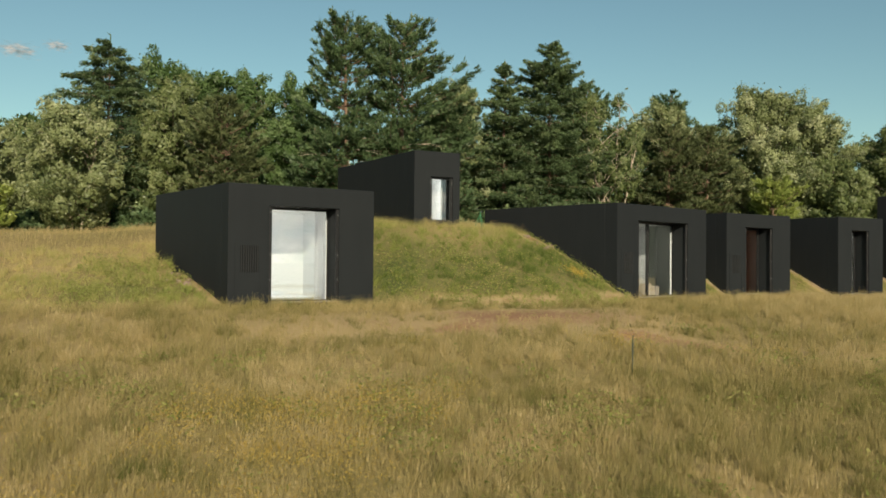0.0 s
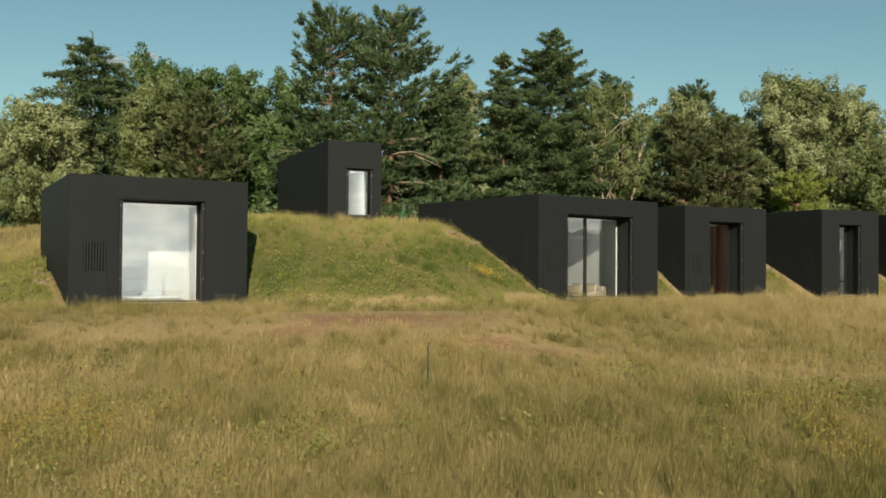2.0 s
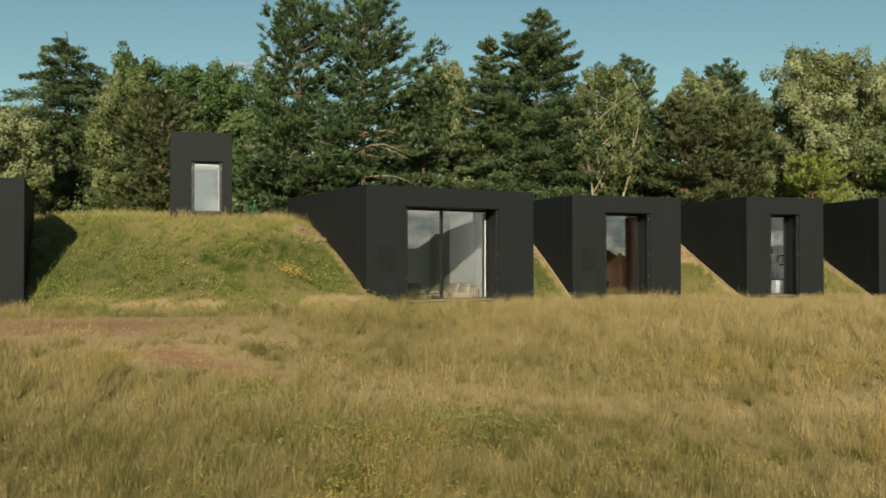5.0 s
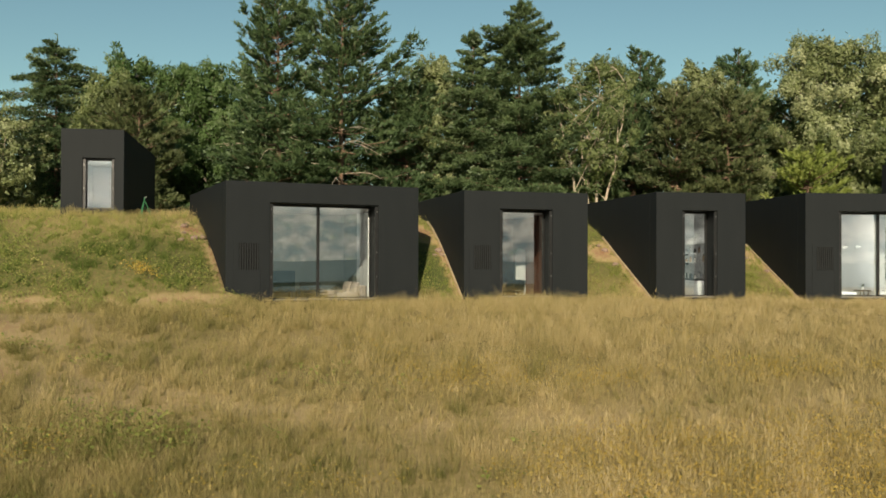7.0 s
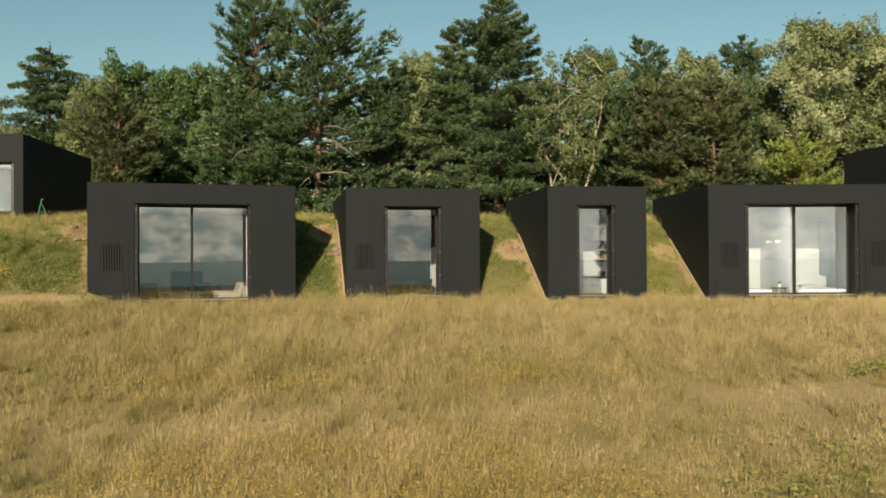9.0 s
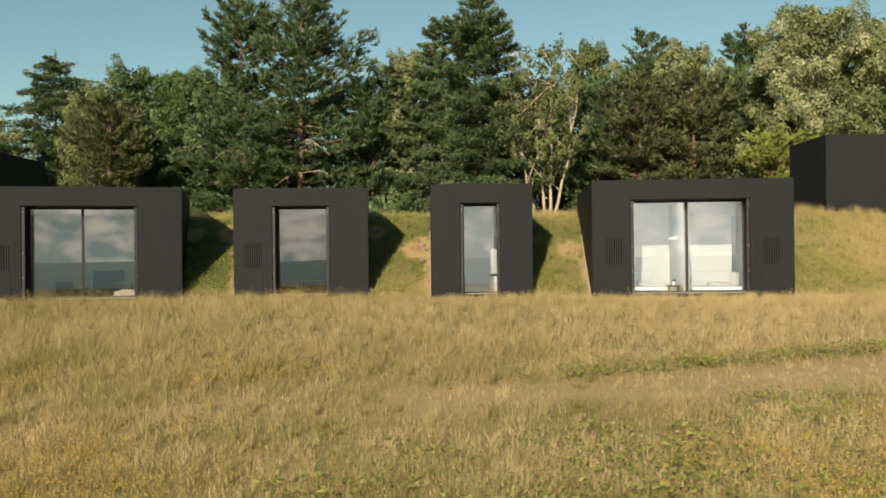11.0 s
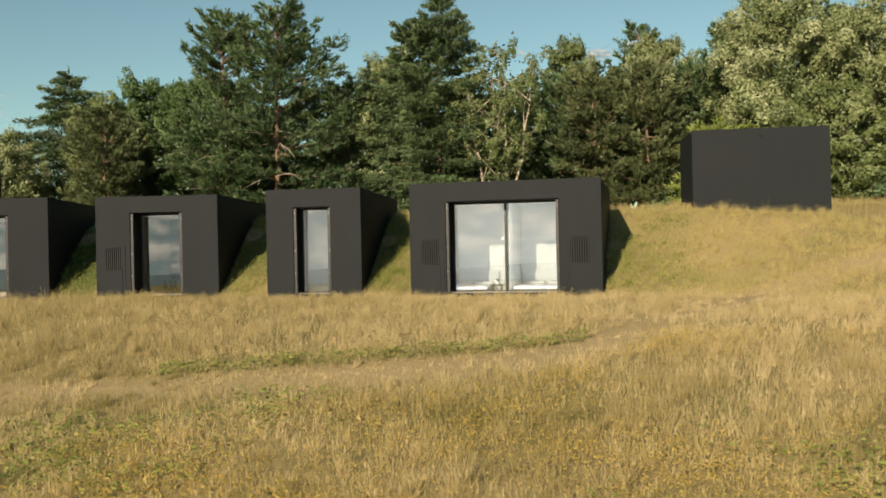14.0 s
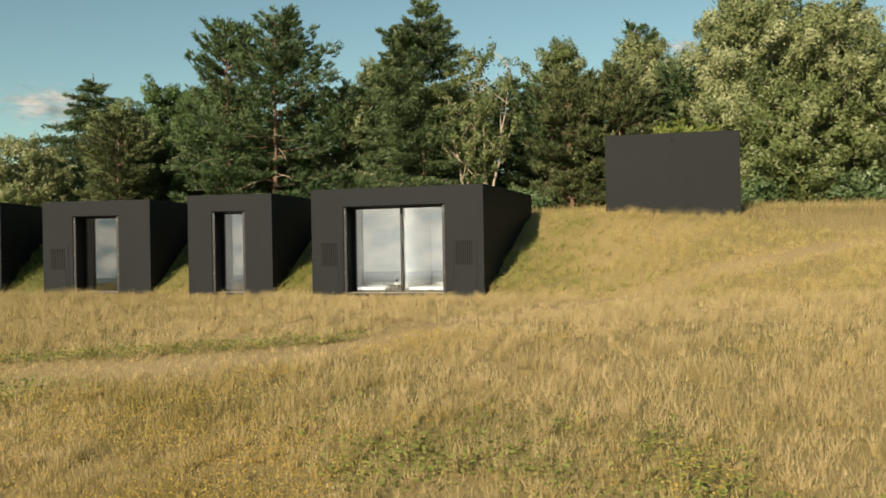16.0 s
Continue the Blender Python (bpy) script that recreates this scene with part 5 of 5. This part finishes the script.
for i in range(3):
    a = 2.094 * i + 0.5
    part("leg", rod((0.22 * math.cos(a), 0.22 * math.sin(a), -0.02), (0, 0, 0.50), 0.016, 0.014), GREEN_PAINT, o)
hd = part("head", rod((0, 0, 0.48), (0, 0, 0.58), 0.022, 0.016, 10), GREEN_PAINT, o)
part("nozzle", rod((0, 0, 0.57), (0.07, 0.02, 0.60), 0.012, 0.009, 8), STEEL, hd)
part("brace", rod((0.12, 0.06, 0.22), (-0.13, 0.06, 0.22), 0.008), GREEN_PAINT, o)


def edge_board(key, side):
    """A weathered board following the bank along a volume's side."""
    q = VOLUMES[key]
    m = pose(q["x"], q["y"], 0, 0, 0, q["turn"])
    u = -0.03 if side < 0 else q["w"] + 0.03
    bm = bmesh.new()
    rows = []
    for v in np.linspace(0.05, 4.2, 24):
        a, b = m @ Vector((u - 0.016, v, 0)), m @ Vector((u + 0.016, v, 0))
        z = float(ground((a.x + b.x) / 2, a.y))
        rows.append([bm.verts.new((p.x, p.y, z + h)) for p, h in ((a, -0.25), (b, -0.25), (b, 0.06), (a, 0.06))])
    for r0, r1 in zip(rows[:-1], rows[1:]):
        for i in range(4):
            bm.faces.new((r0[i], r0[(i + 1) % 4], r1[(i + 1) % 4], r1[i]))
    bm.faces.new(rows[0])
    bm.faces.new(rows[-1][::-1])
    o = thing("edge_board", pose(0, 0, 0), "weathered board edging the bank beside wall", "edging", "edge boards")
    part("board", bm, BOARD, o)


for k in "CDE":
    edge_board(k, -1)


def stones(key, n, seed):
    """Loose stones on the bare cut earth beside a volume."""
    rng = random.Random(seed)
    for i in range(n):
        u, v = rng.uniform(-0.8, -0.1), rng.uniform(1.9, 3.9)
        p = local(key, u, v).translation.copy()
        bm = bmesh.new()
        bmesh.ops.create_icosphere(bm, subdivisions=2, radius=rng.uniform(0.05, 0.13))
        off = Vector((rng.uniform(0, 9), rng.uniform(0, 9), 0))
        for vv in bm.verts:
            vv.co *= 1 + 0.35 * noise.noise(vv.co * 9 + off)
            vv.co.z *= 0.65
        me = bpy.data.meshes.new("stone")
        bm.to_mesh(me)
        bm.free()
        me.materials.append(STONE)
        ob = new("stone", me)
        ob.matrix_world = pose(p.x, p.y, float(ground(p.x, p.y)) + 0.02, 0, 0, rng.uniform(0, 360))
        tagged(ob, "rough grey-brown stone on the cut bank", "stone", "loose stones")


for i, k in enumerate("ABCDE"):
    stones(k, 6 if k in "AB" else 3, 50 + i)


# ---- grass ----
def scatter(rng, x0, x1, y0, y1, density):
    n = int((x1 - x0) * (y1 - y0) * density)
    return rng.uniform(x0, x1, n), rng.uniform(y0, y1, n)


def blades(name, x, y, height, width, tone, lean, mat, label, rng, head=0.0):
    """Single tapered blades; head: the share that carry a seed head."""
    keep = ~inside(x, y, 0.05)
    x, y, height, width, tone = (a[keep] for a in (x, y, height, width, tone))
    n = len(x)
    z = ground(x, y)
    a = rng.uniform(0, 6.283, n)
    dx, dy = np.cos(a) * width / 2, np.sin(a) * width / 2
    la = rng.normal(0.4, 2.2, n)
    ll = np.abs(rng.normal(lean, lean * 0.6, n)) * height
    tip = np.stack([x + np.cos(la) * ll, y + np.sin(la) * ll, z + height], 1)
    V = np.stack([np.stack([x - dx, y - dy, z - 0.03], 1), np.stack([x + dx, y + dy, z - 0.03], 1), tip], 1)
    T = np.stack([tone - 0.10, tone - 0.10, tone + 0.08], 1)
    F = np.arange(3 * n).reshape(n, 3)
    V, T = V.reshape(-1, 3), T.ravel()
    if head:
        h = rng.rand(n) < head
        k = int(h.sum())
        t0, hh, ww = tip[h], rng.uniform(0.04, 0.09, k), rng.uniform(0.007, 0.013, k)
        sx_, sy_ = np.cos(a[h]) * ww / 2, np.sin(a[h]) * ww / 2
        low, top = t0 - np.stack([0 * hh, 0 * hh, hh], 1), t0 + np.stack([0 * hh, 0 * hh, 0.02 + 0 * hh], 1)
        HV = np.stack([low - np.stack([sx_, sy_, 0 * hh], 1), low + np.stack([sx_, sy_, 0 * hh], 1), top], 1).reshape(-1, 3)
        F = np.concatenate([F, np.arange(3 * k).reshape(k, 3) + len(V)])
        V = np.concatenate([V, HV])
        T = np.concatenate([T, np.repeat(tone[h] + 0.10 + 0.08 * rng.normal(size=k), 3)])
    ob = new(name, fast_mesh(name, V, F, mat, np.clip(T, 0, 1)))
    tagged(ob, label, "grass", kind="stuff")


def tufted(rng, x, y, share, per, spread):
    """Gathers a share of the blades into tufts; gives the places, the tuft's height factor and its shift of tone for every blade."""
    n = len(x)
    pick = rng.randint(0, n, max(1, int(n * share / per)))
    which = pick[rng.randint(0, len(pick), n)]
    tuft = rng.rand(n) < share
    r = np.abs(rng.normal(size=n)) * spread
    a = rng.uniform(0, 6.283, n)
    nx, ny = np.where(tuft, x[which] + r * np.cos(a), x), np.where(tuft, y[which] + r * np.sin(a), y)
    tall, hue = rng.uniform(0.85, 1.55, n), rng.normal(size=n)
    return nx, ny, np.where(tuft, tall[which] * np.exp(-(r / spread / 3) ** 2), 0.78), np.where(tuft, hue[which], 0.0)


def dryness(x, y):
    gold = np.clip((y - 15.5) / 3.5, 0, 1) * np.clip((x - 13) / 6, 0, 1)
    return (np.interp(x, [-5, 8, 14, 22, 32, 40], [0.43, 0.405, 0.395, 0.45, 0.62, 0.615]) + 0.12 * gold + (1 - 0.6 * gold) * (0.07 * wobble(x, y, 5.5, 6.0) + 0.10 * wobble(0.2 * x - 0.04 * y, y, 1.0, 17.0)
            - 0.12 * np.exp(-((x - 13.5) / 4.5) ** 2 - ((y - 8.5) / 4.0) ** 2) + 0.13 * np.exp(-((x - 21) / 4.5) ** 2 - ((y - 10.5) / 3.0) ** 2) + 0.12 * wobble(x, y, 1.3, 7.0) + 0.17 * wobble(x, y, 0.5, 8.0)))


gr = np.random.RandomState(77)
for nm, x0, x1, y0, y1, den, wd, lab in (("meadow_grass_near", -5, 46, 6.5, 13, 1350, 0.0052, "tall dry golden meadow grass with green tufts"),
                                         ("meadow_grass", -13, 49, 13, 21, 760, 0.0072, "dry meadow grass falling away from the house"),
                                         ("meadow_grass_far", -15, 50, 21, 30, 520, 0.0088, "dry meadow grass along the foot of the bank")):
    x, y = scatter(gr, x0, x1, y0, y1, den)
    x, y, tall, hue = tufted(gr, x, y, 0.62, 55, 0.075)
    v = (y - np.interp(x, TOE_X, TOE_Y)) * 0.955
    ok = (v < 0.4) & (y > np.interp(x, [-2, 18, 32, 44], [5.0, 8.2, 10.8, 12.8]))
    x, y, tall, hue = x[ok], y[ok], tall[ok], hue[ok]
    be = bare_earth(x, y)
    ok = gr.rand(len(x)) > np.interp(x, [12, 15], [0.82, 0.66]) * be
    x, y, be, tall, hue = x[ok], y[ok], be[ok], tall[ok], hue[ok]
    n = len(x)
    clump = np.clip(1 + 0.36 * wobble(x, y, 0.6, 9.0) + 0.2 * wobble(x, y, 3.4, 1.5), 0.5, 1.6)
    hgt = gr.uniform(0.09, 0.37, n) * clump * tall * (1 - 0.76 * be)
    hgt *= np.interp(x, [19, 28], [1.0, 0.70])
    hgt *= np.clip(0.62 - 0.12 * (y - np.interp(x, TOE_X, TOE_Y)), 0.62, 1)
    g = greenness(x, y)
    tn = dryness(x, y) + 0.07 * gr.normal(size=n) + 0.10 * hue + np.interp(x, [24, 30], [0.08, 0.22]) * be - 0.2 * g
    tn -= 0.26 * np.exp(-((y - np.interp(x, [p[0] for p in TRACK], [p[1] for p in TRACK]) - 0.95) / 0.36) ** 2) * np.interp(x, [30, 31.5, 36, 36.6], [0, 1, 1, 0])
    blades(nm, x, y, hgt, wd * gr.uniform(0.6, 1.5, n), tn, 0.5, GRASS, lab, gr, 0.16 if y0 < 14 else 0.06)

x, y = scatter(gr, -12, 52, -8, 12.5, 36)
ok = y < np.interp(x, [-2, 18, 32, 44], [5.0, 8.2, 10.8, 12.8])
x, y = x[ok], y[ok]
n = len(x)
blades("meadow_grass_below", x, y, gr.uniform(0.10, 0.36, n), 0.020 * gr.uniform(0.6, 1.5, n), dryness(x, y) + 0.09 * gr.normal(size=n), 0.5, GRASS,
       "dry meadow grass running down the slope", gr, 0.05)

x, y = scatter(gr, -16, 52, 18, 36, 560)
x, y, tall, hue = tufted(gr, x, y, 0.6, 45, 0.08)
v = (y - np.interp(x, TOE_X, TOE_Y)) * 0.955
ok = (v > -0.2) & (v < 7)
x, y, tall, hue = x[ok], y[ok], tall[ok], hue[ok]
be = bare_earth(x, y)
ok = gr.rand(len(x)) > 0.76 * be
x, y, be, tall, hue = x[ok], y[ok], be[ok], tall[ok], hue[ok]
n = len(x)
hgt = gr.uniform(0.06, 0.24, n) * tall * np.clip(1 + 0.45 * wobble(x, y, 0.7, 2.0), 0.4, 1.8) * (1 - 0.5 * be)
tn = 0.80 - 0.60 * greenness(x, y) + 0.12 * wobble(x, y, 1.2, 3.3) + 0.08 * wobble(x, y, 0.35, 5.3) + 0.16 * np.clip((x - 34) / 3, 0, 1) + 0.2 * be + 0.09 * gr.normal(size=n) + 0.07 * hue
tn = tn - 0.14 * np.exp(-((x - 8.5) / 4.5) ** 2) + 0.15 * np.exp(-((x - 26) / 4.5) ** 2)
blades("bank_grass", x, y, hgt, 0.010 * gr.uniform(0.6, 1.5, n), tn, 0.6, BANK_GRASS, "lush green grass on the steep bank", gr, 0.1)

x, y = scatter(gr, -16, 50, 24, 46, 120)
v = (y - np.interp(x, TOE_X, TOE_Y)) * 0.955
be = bare_earth(x, y)
ok = (v > 5.5) & (gr.rand(len(x)) > 0.6 * be) & (gr.rand(len(x)) < np.interp(v, [9, 14], [1.0, 0.4]))
x, y, be = x[ok], y[ok], be[ok]
n = len(x)
hgt = (1 - 0.6 * be) * gr.uniform(0.12, 0.30, n) * np.clip(1 + 0.3 * wobble(x, y, 1.5, 2.0), 0.5, 1.5)
blades("terrace_grass", x, y, hgt, 0.010 * gr.uniform(0.6, 1.5, n), 0.50 + 0.2 * be + 0.15 * wobble(x, y, 3, 1.0) + 0.15 * gr.normal(size=n), 0.3, GRASS,
       "dry golden grass on the terrace above", gr, 0.15)

x, y = gr.normal(7.45, 0.22, 260), gr.normal(12.95, 0.16, 260)
blades("stake_tuft", x, y, gr.uniform(0.18, 0.46, 260), 0.006 * gr.uniform(0.6, 1.5, 260), 0.10 + 0.12 * gr.normal(size=260), 0.3, GRASS,
       "tall green tuft round the garden stake", gr)

# broad-leaved weeds low in the grass, in green patches
x, y = scatter(gr, -6, 48, 7, 17, 420)
patch = -0.14 + 0.15 * np.clip((x - 4) / 12, 0, 1) + 0.8 * wobble(x, y, 2.6, 21.0) + 0.6 * wobble(x, y, 0.7, 22.0) - 0.3 * np.clip((y - 14) / 3, 0, 1) - 0.3 * np.exp(-((x - 20.5) / 4.5) ** 2) - 0.22 * np.clip((x - 30) / 4, 0, 1)
ok = (gr.rand(len(x)) < np.clip(patch, 0, 1)) & (y > np.interp(x, [-2, 18, 32, 44], [5.0, 8.2, 10.8, 12.8])) & (off_track(x, y) > 0.9)
x, y = x[ok], y[ok]
# a green verge on the house side of the track
vx = gr.uniform(29.0, 35.6, 1500)
vy = np.interp(vx, [p[0] for p in TRACK], [p[1] for p in TRACK]) + 0.62 + np.abs(gr.normal(0, 0.22, 1500))
x, y = np.concatenate([x, vx]), np.concatenate([y, vy])
n = len(x)
C = np.stack([x, y, ground(x, y) + gr.uniform(0.05, 0.24, n)], 1)
A = unit(gr.normal(size=(n, 3)) * [1, 1, 0.5])
ln = gr.uniform(0.04, 0.085, n)
me = leaf_mesh("meadow_weeds", C, A, ln, ln * gr.uniform(0.35, 0.6, n), 0.34 + 0.18 * gr.normal(size=n), BANK_GRASS, gr, 3)
tagged(new("meadow_weeds", me), "low green weeds among the dry grass", "weeds", kind="stuff")

x, y = scatter(gr, -4, 36, 20, 34, 700)
v = (y - np.interp(x, TOE_X, TOE_Y)) * 0.955
ok = (v > 0.2) & (v < 5.5) & ~inside(x, y, 0.1) & (gr.rand(len(x)) < np.clip(0.25 + 0.7 * wobble(x, y, 0.9, 31.0) + 0.5 * wobble(x, y, 0.3, 32.0), 0, 1))
x, y = x[ok], y[ok]
n = len(x)
C = np.stack([x, y, ground(x, y) + gr.uniform(0.03, 0.20, n)], 1)
ln = gr.uniform(0.03, 0.075, n)
me = leaf_mesh("bank_weeds", C, unit(gr.normal(size=(n, 3))), ln, ln * gr.uniform(0.35, 0.6, n), 0.42 + 0.2 * gr.normal(size=n), BANK_GRASS, gr, 3)
tagged(new("bank_weeds", me), "tufts of green weeds on the bank", "weeds", kind="stuff")

# yellow flowers in drifts
x, y = scatter(gr, -5, 47, 7, 20, 1050)
drift = wobble(x, y, 3.8, 12.0) + 0.55 * wobble(x, y, 0.8, 13.0) - 0.5 * np.clip((y - 15.5) / 3, 0, 1) + 0.62 * np.clip((x - 10) / 9, 0, 1) - 0.56 + 0.48 * np.clip((14 - y) / 3.5, 0, 1) * np.clip((x - 16) / 8, 0, 1)
ok = (gr.rand(len(x)) < np.clip(drift, 0, 1) ** 1.2) & (y > np.interp(x, [-2, 18, 32, 44], [5.0, 8.2, 10.8, 12.8])) & (off_track(x, y) > 0.7)
x, y = x[ok], y[ok]
bx, by = gr.normal(10.6, 0.2, 330), gr.normal(22.95, 0.13, 330)
tall = np.concatenate([0 * x, 0 * bx + 1])
x, y = np.concatenate([x, bx]), np.concatenate([y, by])
n = len(x)
C = np.stack([x, y, ground(x, y) + gr.uniform(0.14, 0.30, n) + 0.12 * tall], 1)
A = unit(gr.normal(size=(n, 3)) * [1, 1, 0.35])
s = gr.uniform(0.012, 0.026, n) * (1 + 0.9 * tall)
fl = leaf_mesh("yellow_flowers", C, A, s, s * 0.95, gr.uniform(0, 1, n), PETAL, gr, 3)
tagged(new("yellow_flowers", fl), "drifts of small yellow flowers in the meadow", "flowers", kind="stuff")
